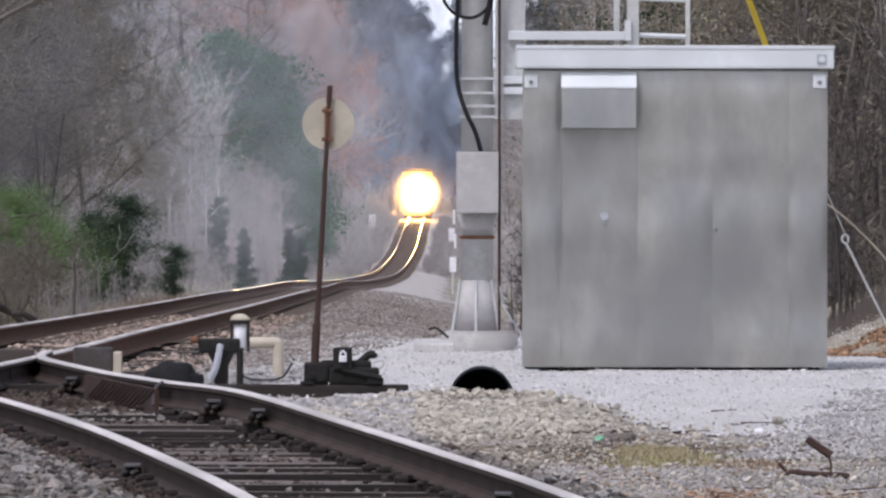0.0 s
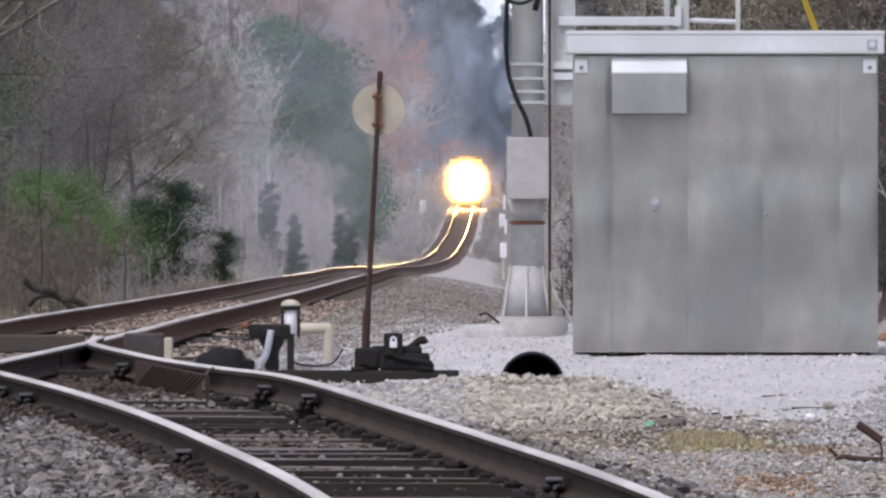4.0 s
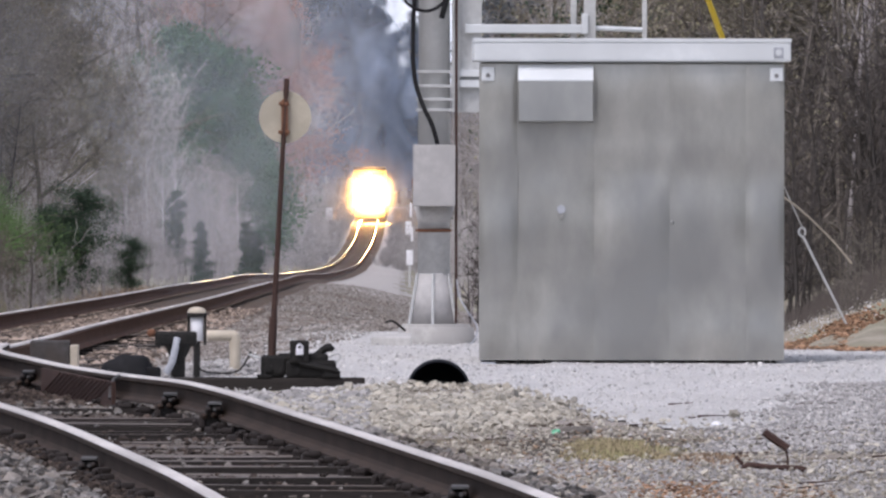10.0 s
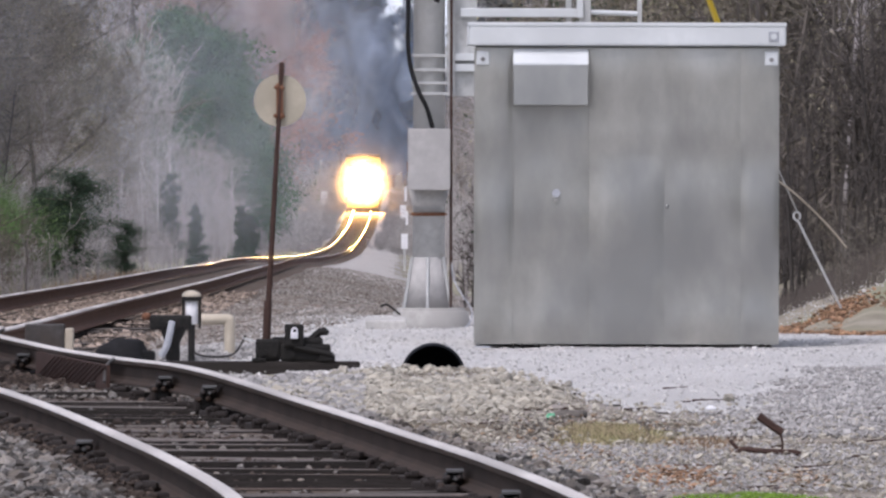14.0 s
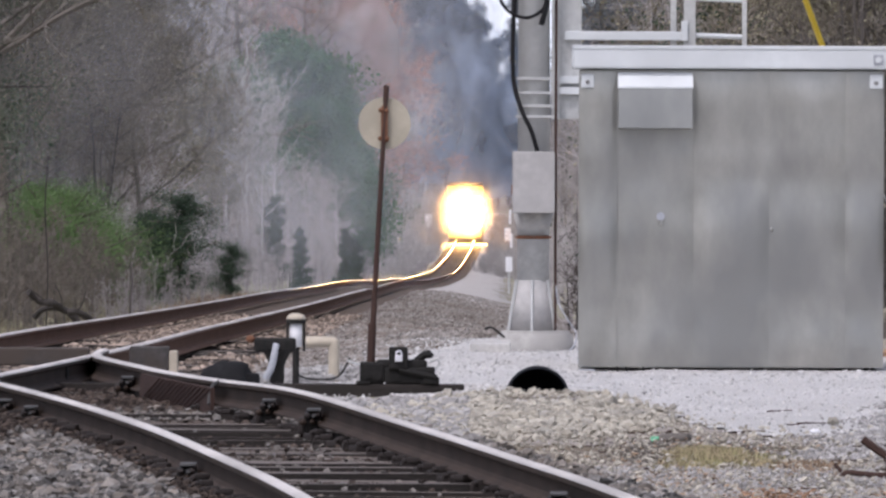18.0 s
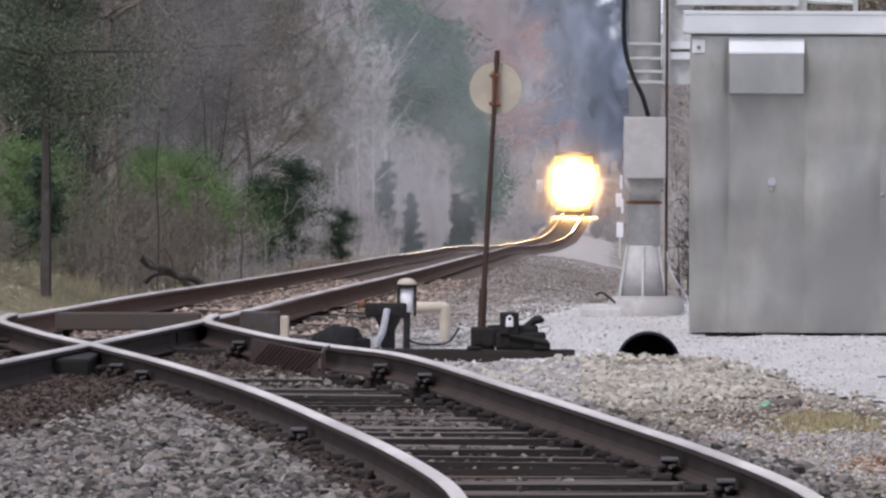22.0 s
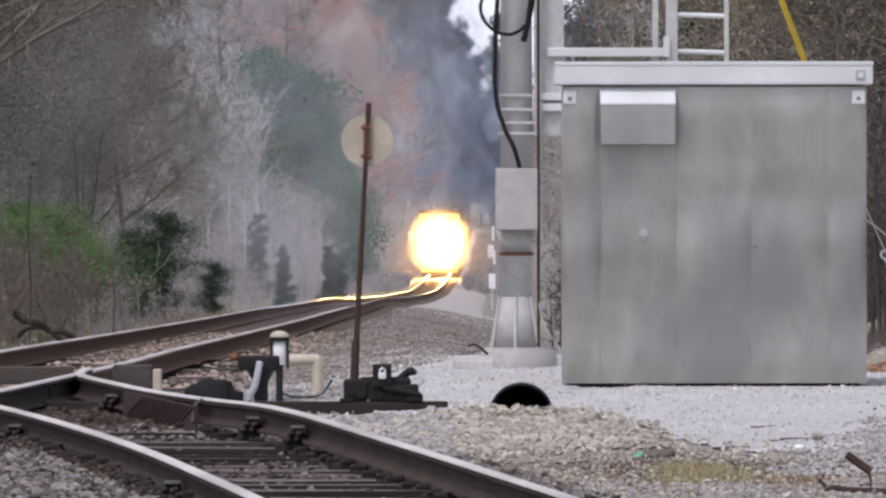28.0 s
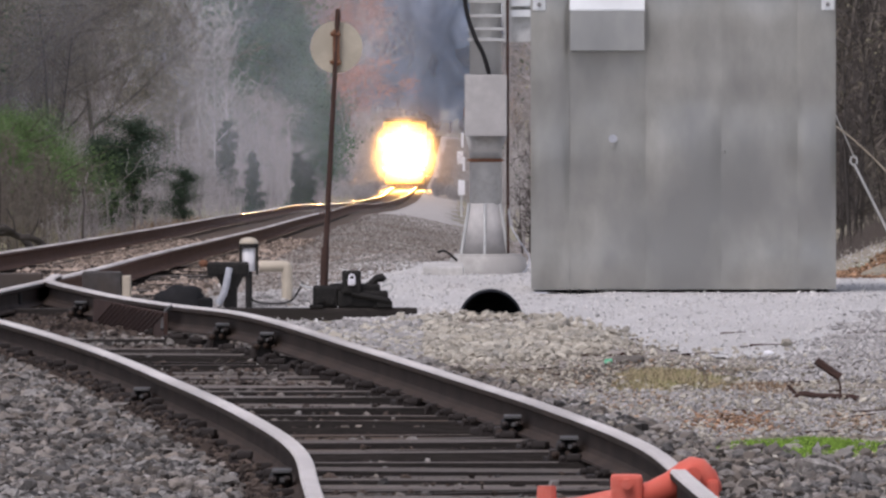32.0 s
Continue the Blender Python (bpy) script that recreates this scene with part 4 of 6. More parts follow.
# ---- woods ----
def twig_mesh(name, segs, n, material):
    """Tapered n-sided twigs, one for each (p, q, r0, r1), as one mesh."""
    segs = np.array(segs, float)
    p, q, r0, r1 = segs[:, 0:3], segs[:, 3:6], segs[:, 6], segs[:, 7]
    d = q - p
    d /= np.maximum(np.linalg.norm(d, axis=1, keepdims=True), 1e-6)
    ref = np.where(np.abs(d[:, 2:3]) > 0.9, [[1.0, 0, 0]], [[0, 0, 1.0]])
    u = np.cross(d, ref)
    u /= np.linalg.norm(u, axis=1, keepdims=True)
    w = np.cross(d, u)
    ring = []
    for base, r in ((p, r0), (q, r1)):
        for k in range(n):
            a = 2 * math.pi * k / n
            ring.append(base + r[:, None] * (math.cos(a) * u + math.sin(a) * w))
    verts = np.stack(ring, 1).reshape(-1, 3)
    faces = []
    for i in range(len(segs)):
        o = i * 2 * n
        for k in range(n):
            faces.append((o + k, o + (k + 1) % n, o + n + (k + 1) % n, o + n + k))
    return mesh_of(name, verts, faces, material)


def leaf_mesh(name, centres, size, rng, material, flat=0.5):
    """Small bent leaf clumps at the centres."""
    c = np.array(centres, float)
    k = len(c)
    a = rng.normal(size=(k, 3))
    a /= np.linalg.norm(a, axis=1, keepdims=True)
    b = np.cross(a, rng.normal(size=(k, 3)))
    b /= np.linalg.norm(b, axis=1, keepdims=True)
    nrm = np.cross(a, b)
    s = (size * rng.uniform(0.5, 1.4, k))[:, None]
    verts = np.stack([c - a * s, c - b * s * flat + nrm * s * 0.2, c + a * s, c + b * s * flat + nrm * s * 0.2], 1).reshape(-1, 3)
    faces = []
    for i in range(k):
        faces += [(4 * i, 4 * i + 1, 4 * i + 2), (4 * i, 4 * i + 2, 4 * i + 3)]
    return mesh_of(name, verts, faces, material)


def grow(rng, height, spread, limbs, low=0.25, rise=0.6, trunk_r=0.16, counts=(5, 4, 3), lean=0.0, wander=0.03):
    """Segments of a tree: (trunk and limbs, fine twigs, twig ends)."""
    wood, fine, ends = [], [], []
    pts = [np.zeros(3)]
    steps = 9
    drift = rng.normal(size=2) * wander
    for i in range(steps):
        drift += rng.normal(size=2) * wander * 0.6
        pts.append(pts[-1] + np.array([drift[0] * height / steps + lean * height / steps, drift[1] * height / steps, height / steps]))
    for i in range(steps):
        f0, f1 = i / steps, (i + 1) / steps
        wood.append((*pts[i], *pts[i + 1], trunk_r * (1 - 0.85 * f0), trunk_r * (1 - 0.85 * f1)))

    def branch(start, way, length, r, level):
        a, w = np.array(start), np.array(way, float)
        nseg = 3 if level < 2 else 2
        for s in range(nseg):
            w = w + rng.normal(size=3) * 0.16 + np.array([0, 0, 0.05])
            w /= np.linalg.norm(w)
            b = a + w * length / nseg
            ra, rb = r * (1 - 0.7 * s / nseg), r * (1 - 0.7 * (s + 1) / nseg)
            (wood if level < 2 else fine).append((*a, *b, ra, rb))
            if level < len(counts):
                for _ in range(max(1, int(round(counts[level] / nseg)))):
                    side = w + rng.normal(size=3) * 0.75
                    side /= np.linalg.norm(side)
                    t = rng.uniform(0, 1)
                    branch(a + (b - a) * t, side, length * rng.uniform(0.38, 0.62), max(rb * 0.6, 0.010), level + 1)
            a = b
        ends.append(a)

    for _ in range(limbs):
        f = low + (0.98 - low) * rng.uniform(0, 1) ** 0.8
        i = min(int(f * steps), steps - 1)
        at = pts[i] + (pts[i + 1] - pts[i]) * (f * steps - i)
        ang = rng.uniform(0, 2 * math.pi)
        way = np.array([math.cos(ang), math.sin(ang), rise * rng.uniform(0.4, 1.6)])
        way /= np.linalg.norm(way)
        branch(at, way, spread * rng.uniform(0.55, 1.1) * (1.15 - 0.7 * f), trunk_r * (1 - 0.8 * f) * 0.55, 0)
    return wood, fine, ends


def bare_tree(name, seed, label, height, spread, bark, twigs, limbs=20, buds=None, bud_size=0.12, bud_n=0, **kw):
    rng = np.random.default_rng(seed)
    wood, fine, ends = grow(rng, height, spread, limbs, **kw)
    t = thing(name, label, "tree", group="lineside woods")
    o = new("trunk", twig_mesh("trunk", wood, 6, bark))
    o.parent = t
    o = new("crown", twig_mesh("crown", fine, 3, twigs))
    o.parent = t
    if buds:
        ends = np.array(ends)
        c = ends[rng.integers(0, len(ends), bud_n)] + rng.normal(size=(bud_n, 3)) * 0.25
        o = new("bud", leaf_mesh("bud", c, bud_size, rng, buds))
        o.parent = t
    return t


def thicket(name, seed, label, height, width, bark, twigs, stems=14, buds=None, bud_n=0):
    rng = np.random.default_rng(seed)
    wood, fine, ends = [], [], []
    for _ in range(stems):
        h = height * rng.uniform(0.5, 1.0)
        a, b, c = grow(rng, h, h * 0.32, 9, low=0.12, rise=1.1, trunk_r=0.012 * h * rng.uniform(0.6, 1.2), counts=(4, 3), lean=rng.normal() * 0.12, wander=0.05)
        off = np.array([rng.uniform(-width, width), rng.uniform(-width, width), 0])
        for src, dst in ((a, wood), (b, fine)):
            dst += [(*(np.array(s[:3]) + off), *(np.array(s[3:6]) + off), s[6], s[7]) for s in src]
        ends += [e + off for e in c]
    t = thing(name, label, "thicket", group="lineside thickets")
    o = new("stem", twig_mesh("stem", wood, 4, bark))
    o.parent = t
    o = new("twig", twig_mesh("twig", fine, 3, twigs))
    o.parent = t
    if buds:
        ends = np.array(ends)
        o = new("bud", leaf_mesh("bud", ends[rng.integers(0, len(ends), bud_n)] + rng.normal(size=(bud_n, 3)) * 0.15, 0.028, rng, buds))
        o.parent = t
    return t


def evergreen(name, seed, label, height, radius, leaf, bark, n=5000, size=0.16, cone=0.8, low=0.05, tuft=1.0, boughs=34):
    """A trunk with whorls of boughs carrying many small clumps of needles."""
    rng = np.random.default_rng(seed)
    wood = [(0, 0, height * i / 6, 0, 0, height * (i + 1) / 6, 0.012 * height * (1 - i / 6.5), 0.012 * height * (1 - (i + 1) / 6.5)) for i in range(6)]
    centres = []
    for k in range(boughs):
        f = low + (1 - low) * (k + rng.uniform(0, 1)) / boughs
        ang = rng.uniform(0, 2 * math.pi)
        reach = radius * ((1 - f) ** cone * 0.9 + 0.12) * rng.uniform(0.3, 1.35)
        a = np.array([0, 0, f * height])
        b = a + np.array([math.cos(ang) * reach, math.sin(ang) * reach, reach * rng.uniform(0.0, 0.5)])
        wood.append((*a, *b, 0.012 * radius + 0.01, 0.005))
        m = n // boughs
        t = rng.uniform(0.15, 1.05, m)[:, None]
        centres.append(a + (b - a) * t + rng.normal(size=(m, 3)) * tuft * (0.10 * radius + 0.12 * reach) * np.array([1, 1, 0.7]))
    t = thing(name, label, "tree", group="lineside woods")
    o = new("trunk", twig_mesh("trunk", wood, 5, bark))
    o.parent = t
    o = new("crown", leaf_mesh("crown", np.concatenate(centres), size, rng, leaf, 0.6))
    o.parent = t
    return t


L_B = "bare brown tree on the bank beside the railway"
L_G = "pale grey leafless tree in the lineside woods"
brown_a = bare_tree("bare_tree", 1, L_B, 15, 5.5, M_BARK_B, M_TWIG_B, 22, M_BUD_O, 0.045, 2200, counts=(5, 4, 3), trunk_r=0.2)
brown_c = bare_tree("bare_tree", 21, "brown twiggy tree in bud over the railway bank", 13, 4.0, M_BARK_B, M_TWIG_B, 40, M_BUD_O, 0.030, 34000, counts=(5, 5, 4), trunk_r=0.085, low=0.1, rise=0.3, wander=0.07)
brown_b = bare_tree("bare_tree", 2, L_B, 13, 4.5, M_BARK_B, M_TWIG_B, 22, counts=(5, 4, 3), trunk_r=0.14, lean=0.04)
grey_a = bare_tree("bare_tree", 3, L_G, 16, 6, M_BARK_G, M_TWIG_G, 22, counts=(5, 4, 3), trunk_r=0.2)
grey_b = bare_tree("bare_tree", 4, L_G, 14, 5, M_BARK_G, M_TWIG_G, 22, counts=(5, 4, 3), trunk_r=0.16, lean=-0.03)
white_a = bare_tree("pale_tree", 5, "white-barked leafless tree with upswept limbs", 14, 5.5, M_BARK_P, M_BARK_P, 26, counts=(5, 5), trunk_r=0.09, rise=1.6, low=0.3)
red_a = bare_tree("red_maple", 6, "red-budding maple above the bare woods", 15, 6, M_BARK_G, M_TWIG_G, 22, M_BUD_R, 0.065, 60000, counts=(5, 4, 3), trunk_r=0.2)
blue_a = bare_tree("tall_tree", 7, "leafless tree tinted haze-grey at the far end of the line", 24, 8, M_BARK_B, M_TWIG_HAZE, 26, M_TWIG_HAZE, 0.16, 14000, counts=(5, 4, 3), trunk_r=0.3)
blue_n = bare_tree("tall_tree", 17, "leafless tree tinted haze-grey at the far end of the line", 24, 4.2, M_BARK_B, M_TWIG_HAZE, 30, M_TWIG_HAZE, 0.11, 40000, counts=(5, 4, 3), trunk_r=0.3, low=0.12)
dark_a = bare_tree("bare_tree", 31, "dark-trunked leafless tree on the bank", 14, 4.6, M_BARK_D, M_TWIG_B, 20, counts=(5, 4, 3), trunk_r=0.17, low=0.28, wander=0.05)
bud_a = evergreen("budding_tree", 61, "brown tree with swelling buds over the bank", 8.0, 2.5, M_BUD_B, M_BARK_B, 80000, 0.020, 0.25, 0.32, 0.75, 70)
fir_c = evergreen("young_fir", 58, "small dark fir standing on the grassy bank", 1.65, 0.40, M_CEDAR, M_BARK_D, 16000, 0.015, 0.5, 0.40, 0.9, 30)
cone_a = evergreen("young_fir", 38, "young dark green fir among grey brush", 3.4, 0.62, M_CEDAR, M_BARK_B, 14000, 0.04, 0.6, 0.08)
pale_sapling = bare_tree("bare_sapling", 41, "slender pale-barked sapling on the brushy bank", 6.5, 1.3, M_BARK_G, M_TWIG_B, 12, counts=(4, 3), trunk_r=0.028, low=0.2, rise=1.2, wander=0.03)
pine_a = evergreen("pine_tree", 8, "tall green pine among bare trees", 15, 4.6, M_PINE, M_BARK_B, 24000, 0.12, 0.42, 0.1)
fir_a = evergreen("pine_tree", 18, "dark green pine behind the brush", 8, 2.6, M_CEDAR, M_BARK_B, 18000, 0.055, 0.5, 0.08)
fir_b = evergreen("pine_tree", 28, "dark green pine standing over the brush", 7, 1.6, M_HOLLY, M_BARK_D, 60000, 0.019, 0.35, 0.36)
cedar_a = evergreen("cedar_tree", 9, "dark green young cedar at the edge of the line", 2.4, 1.0, M_CEDAR, M_BARK_B, 26000, 0.018, 0.3, 0.22, 0.85, 40)
fresh_a = evergreen("leafing_bush", 10, "bush in fresh spring green on the bank", 2.6, 1.9, M_FRESH, M_BARK_B, 34000, 0.018, 0.35, 0.06, 0.8, 60)
thick_a = thicket("thicket", 11, "brown leafless brush on the bank", 5.5, 1.3, M_BARK_B, M_TWIG_B, 14, M_BUD_O, 900)
thick_b = thicket("thicket", 12, "brown leafless brush on the bank", 3.2, 1.2, M_BARK_B, M_TWIG_B, 14)
thick_g = thicket("thicket", 13, "grey leafless brush beside the line", 4.5, 1.5, M_BARK_G, M_TWIG_G, 14)
thick_d = thicket("thicket", 51, "dark brown leafless brush on the bank behind the cabinet", 4.0, 1.3, M_BARK_D, M_TWIG_K, 16)
saplings = thicket("sapling_clump", 14, "clump of thin bare saplings", 9.0, 1.6, M_BARK_B, M_TWIG_B, 10)
for k, o in enumerate((fir_c, bud_a, thick_d, pale_sapling, dark_a, cone_a, fir_b, brown_c, blue_n, fir_a, brown_a, brown_b, grey_a, grey_b, white_a, red_a, blue_a, pine_a, cedar_a, fresh_a, thick_a, thick_b, thick_g, saplings)):
    o.location = (-400 - 30 * k, -300, float(ground_z(-400 - 30 * k, -300)))

rng_w = np.random.default_rng(77)


def plant(ob, x, y, scale=1.0, turn=None, lift=0.0):
    turn = rng_w.uniform(0, 360) if turn is None else turn
    c = copy_thing(ob, pose(x, y, float(ground_z(x, y)) - 0.03 + lift, 0, 0, turn))
    c.scale = (scale, scale, scale)
    return c


def wood_row(kinds, y0, y1, gap, off0, off1, side, s0=0.8, s1=1.25, lift=0.0):
    """Trees scattered along one side of the line."""
    y = y0
    while y < y1:
        x0 = float(main_x(y)) - 0.75
        x = x0 + side * rng_w.uniform(off0, off1)
        plant(kinds[int(rng_w.integers(len(kinds)))], x, y, rng_w.uniform(s0, s1), None, lift)
        y += gap * rng_w.uniform(0.6, 1.4)


# near bank beyond the main line
wood_row([thick_a, thick_b, brown_b], 232, 300, 4.5, 4.6, 8.5, -1, 0.7, 1.1)
wood_row([thick_b], 185, 260, 6.0, 3.9, 5.5, -1, 0.22, 0.38)
wood_row([brown_a, brown_b, thick_a], 240, 420, 5.5, 7, 14, -1, 0.8, 1.2)
wood_row([saplings, thick_a], 230, 330, 7.0, 8, 13, -1, 0.8, 1.1)
plant(fresh_a, -7.15, 284, 0.74)
plant(fresh_a, -6.75, 287, 0.6)
plant(fresh_a, -6.45, 291, 0.5, 30)
plant(fresh_a, -7.5, 280, 0.62, 30)
plant(fresh_a, -7.8, 289, 0.7)
wood_row([brown_c], 300, 400, 4.2, 4.3, 10.0, -1, 0.6, 1.05)
wood_row([thick_a, thick_b], 305, 340, 4.0, 4.3, 7.0, -1, 0.4, 0.7)
plant(fir_b, -6.9, 207, 0.9)
plant(fir_b, -7.9, 212, 1.0)
rng_w.uniform(0, 360, 2)
plant(fresh_a, -8.0, 228, 0.62)
plant(white_a, -8.4, 520, 0.46, 40)
plant(white_a, -7.4, 528, 0.42, 200)
plant(white_a, -7.9, 535, 0.46, 300)
wood_row([thick_b, thick_a], 200, 262, 3.2, 4.2, 6.0, -1, 0.2, 0.4, -0.05)
wood_row([brown_c, brown_c, thick_b], 440, 580, 9.0, 5.0, 9.5, -1, 0.36, 0.5)
wood_row([grey_a, grey_b], 700, 850, 5.0, 4.0, 9.5, -1, 0.24, 0.32)
for x, y, s in ((-6.2, 222, 0.42), (-6.9, 228, 0.5), (-7.5, 234, 0.55), (-6.5, 236, 0.5)):
    plant(thick_b, x, y, s, 29 * y)
for x, y, s in ((-7.0, 272, 0.5), (-6.55, 276, 0.42), (-7.6, 274, 0.55), (-8.2, 270, 0.6)):
    plant(thick_b, x, y, s, 23 * y)
plant(fresh_a, -8.7, 238, 0.6)
for x, y, s in ((-9.0, 345, 1.0), (-8.7, 356, 0.8), (-10.0, 350, 1.05), (-10.9, 338, 1.0), (-12.0, 342, 1.1), (-9.6, 368, 1.2), (-12.8, 352, 1.1)):
    plant(bud_a, x, y, s, 50 * y)
for x, y, s in ((-7.95, 336, 0.3), (-7.85, 338, 0.27), (-8.05, 340, 0.26), (-9.75, 331, 0.45)):
    plant(dark_a, x, y, s, 50 * y)
plant(cedar_a, -6.0, 290, 0.75)
plant(cedar_a, -5.42, 289, 0.84)
plant(cedar_a, -4.62, 292, 0.44)
plant(thick_g, -4.6, 254, 0.22)
for x, y, s in ((-6.1, 262, 0.34), (-5.55, 250, 0.26), (-6.75, 266, 0.36), (-7.3, 260, 0.3), (-5.05, 248, 0.2), (-6.4, 240, 0.24), (-7.0, 244, 0.26)):
    plant(thick_g if x > -5.8 else thick_b, x, y, s * (1.0 if x > -5.8 else 1.5), 17 * y)
plant(fir_a, -8.5, 238, 0.6)
plant(fir_a, -9.4, 246, 0.7)
plant(fir_c, -7.42, 221, 1.0)
wood_row([thick_a, brown_a], 300, 430, 8, 7.0, 11.5, -1, 0.9, 1.4)
plant(thick_b, -5.9, 255, 0.45)
plant(thick_b, -6.8, 258, 0.5)
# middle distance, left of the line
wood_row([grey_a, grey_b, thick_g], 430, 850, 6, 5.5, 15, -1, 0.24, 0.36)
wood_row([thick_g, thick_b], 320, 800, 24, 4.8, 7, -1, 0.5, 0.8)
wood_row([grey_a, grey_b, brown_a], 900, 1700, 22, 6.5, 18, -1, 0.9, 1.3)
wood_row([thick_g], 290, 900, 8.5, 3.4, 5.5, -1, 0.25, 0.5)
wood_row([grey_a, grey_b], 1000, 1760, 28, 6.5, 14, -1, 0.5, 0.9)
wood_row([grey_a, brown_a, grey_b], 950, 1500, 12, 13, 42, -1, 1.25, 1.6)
plant(white_a, -9.9, 610, 0.56, 20)
plant(white_a, -8.6, 640, 0.5, 130)
plant(pine_a, -13.2, 860, 0.66)
plant(pine_a, -11.3, 870, 0.78)
plant(pine_a, -9.6, 880, 0.72)
plant(pine_a, -8.4, 890, 0.62)
plant(pine_a, -7.2, 900, 0.46)
plant(cone_a, -7.45, 560, 0.85)
plant(cone_a, -6.55, 556, 0.62, 30)
plant(cone_a, -5.3, 585, 0.62)
plant(cone_a, -5.0, 590, 0.5, 316)
plant(cedar_a, -5.0, 596, 0.45)
plant(pine_a, -10.4, 855, 0.72, 30)
plant(pine_a, -12.3, 850, 0.6, 353)
plant(pine_a, -8.9, 845, 0.56, 353)
plant(pine_a, -7.9, 850, 0.42, 353)
plant(red_a, -15.0, 1100, 1.2)
plant(red_a, -12.0, 1115, 1.25)
plant(red_a, -10.7, 1130, 1.12)
plant(red_a, -13.4, 1140, 1.3)
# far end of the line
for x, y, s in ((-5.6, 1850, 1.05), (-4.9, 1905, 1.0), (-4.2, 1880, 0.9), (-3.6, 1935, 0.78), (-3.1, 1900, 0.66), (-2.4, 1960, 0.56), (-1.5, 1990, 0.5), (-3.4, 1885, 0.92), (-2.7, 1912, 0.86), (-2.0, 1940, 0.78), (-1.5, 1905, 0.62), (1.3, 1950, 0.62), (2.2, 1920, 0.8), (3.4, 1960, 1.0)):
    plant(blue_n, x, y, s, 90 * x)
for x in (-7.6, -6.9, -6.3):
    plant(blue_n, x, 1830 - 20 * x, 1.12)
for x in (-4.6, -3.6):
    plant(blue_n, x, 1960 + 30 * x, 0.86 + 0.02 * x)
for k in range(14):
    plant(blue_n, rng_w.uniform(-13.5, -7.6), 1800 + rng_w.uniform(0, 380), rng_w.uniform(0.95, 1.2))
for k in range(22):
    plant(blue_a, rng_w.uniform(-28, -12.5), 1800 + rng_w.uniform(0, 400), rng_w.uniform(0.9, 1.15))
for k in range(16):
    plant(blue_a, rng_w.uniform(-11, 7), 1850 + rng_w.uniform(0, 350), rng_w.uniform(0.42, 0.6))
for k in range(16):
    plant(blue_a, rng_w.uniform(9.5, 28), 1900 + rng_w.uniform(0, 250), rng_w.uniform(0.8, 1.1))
# low brush along the foot of both shoulders, far off
def far_brush(label, y0, y1, gap, off0, off1, side, h0, h1, material):
    """Brush along one side of the line, too far off to tell one clump from the next."""
    segs, y = [], y0
    while y < y1:
        cx, cy = float(main_x(y)) - 0.75 + side * rng_f.uniform(off0, off1), y
        cz, h = float(ground_z(cx, cy)) - 0.05, rng_f.uniform(h0, h1)
        for _ in range(9):
            a = np.array([cx + rng_f.normal() * 0.3 * h, cy + rng_f.normal() * 0.3 * h, cz])
            top = a + np.array([rng_f.normal() * 0.18, rng_f.normal() * 0.18, rng_f.uniform(0.6, 1.0)]) * h
            segs.append((*a, *top, 0.014 * h, 0.004))
            for _ in range(11):
                f = rng_f.uniform(0.2, 1.0)
                p = a + (top - a) * f
                q = p + np.array([rng_f.normal() * 0.2, rng_f.normal() * 0.2, rng_f.uniform(0.05, 0.35)]) * h
                segs.append((*p, *q, 0.012, 0.006))
        y += gap * rng_f.uniform(0.6, 1.4)
    tagged(new("far_brush", twig_mesh("far_brush", segs, 3, material)), label, "brush", kind="stuff")


rng_f = np.random.default_rng(9)
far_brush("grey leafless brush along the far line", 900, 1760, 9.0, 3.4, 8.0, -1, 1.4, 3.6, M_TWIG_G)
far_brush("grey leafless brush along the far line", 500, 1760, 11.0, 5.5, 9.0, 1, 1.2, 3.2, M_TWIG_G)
# Weeds added to screen the lamplit ground from the camera.
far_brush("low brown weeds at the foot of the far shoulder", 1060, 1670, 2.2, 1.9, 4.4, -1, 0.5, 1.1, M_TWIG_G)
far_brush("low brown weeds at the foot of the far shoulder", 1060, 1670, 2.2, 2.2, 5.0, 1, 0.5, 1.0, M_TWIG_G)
# right of the line
wood_row([grey_a, brown_a, grey_b], 420, 1500, 30, 11.5, 20, 1, 0.8, 1.2)
wood_row([grey_a, brown_b], 900, 1800, 34, 7.0, 14, 1, 0.5, 0.9)
wood_row([brown_c, thick_b, thick_a], 158, 215, 2.2, 6.8, 13, 1, 0.5, 0.8, -0.4)
wood_row([thick_b], 140.5, 158, 0.9, 7.3, 10.5, 1, 0.2, 0.4, -0.15)
wood_row([thick_b, thick_a], 153, 190, 2.2, 6.4, 11, 1, 0.45, 0.9, -0.35)
wood_row([saplings, brown_c, brown_a], 190, 330, 4.0, 7.0, 18, 1, 0.8, 1.2)
wood_row([thick_b, thick_g], 165, 300, 8.0, 5.2, 7.2, 1, 0.4, 0.7, -0.25)
for x, y, s in ((1.36, 186, 0.42), (1.5, 200, 0.45), (1.55, 215, 0.46)):
    plant(thick_d, x, y, s, 11 * y)
for k in range(18):
    plant(thick_d, 3.75 + 0.14 * k + 0.3 * math.sin(k * 2.3), 147.5 + 1.3 * (k * 7 % 18), 0.5 + 0.045 * (k * 5 % 9), 47 * k, -0.2)
for x, y, s in ((4.05, 153, 0.9), (4.3, 158, 1.0), (4.42, 164, 0.85), (4.75, 156, 1.1), (4.9, 170, 1.0), (5.3, 160, 0.9), (5.45, 175, 1.1), (3.75, 178, 1.0)):
    plant(pale_sapling, x, y, s, 13 * y)
plant(fir_a, 4.4, 232, 0.75)
plant(fir_a, 6.4, 240, 0.8)
plant(fir_a, 3.6, 262, 0.7)
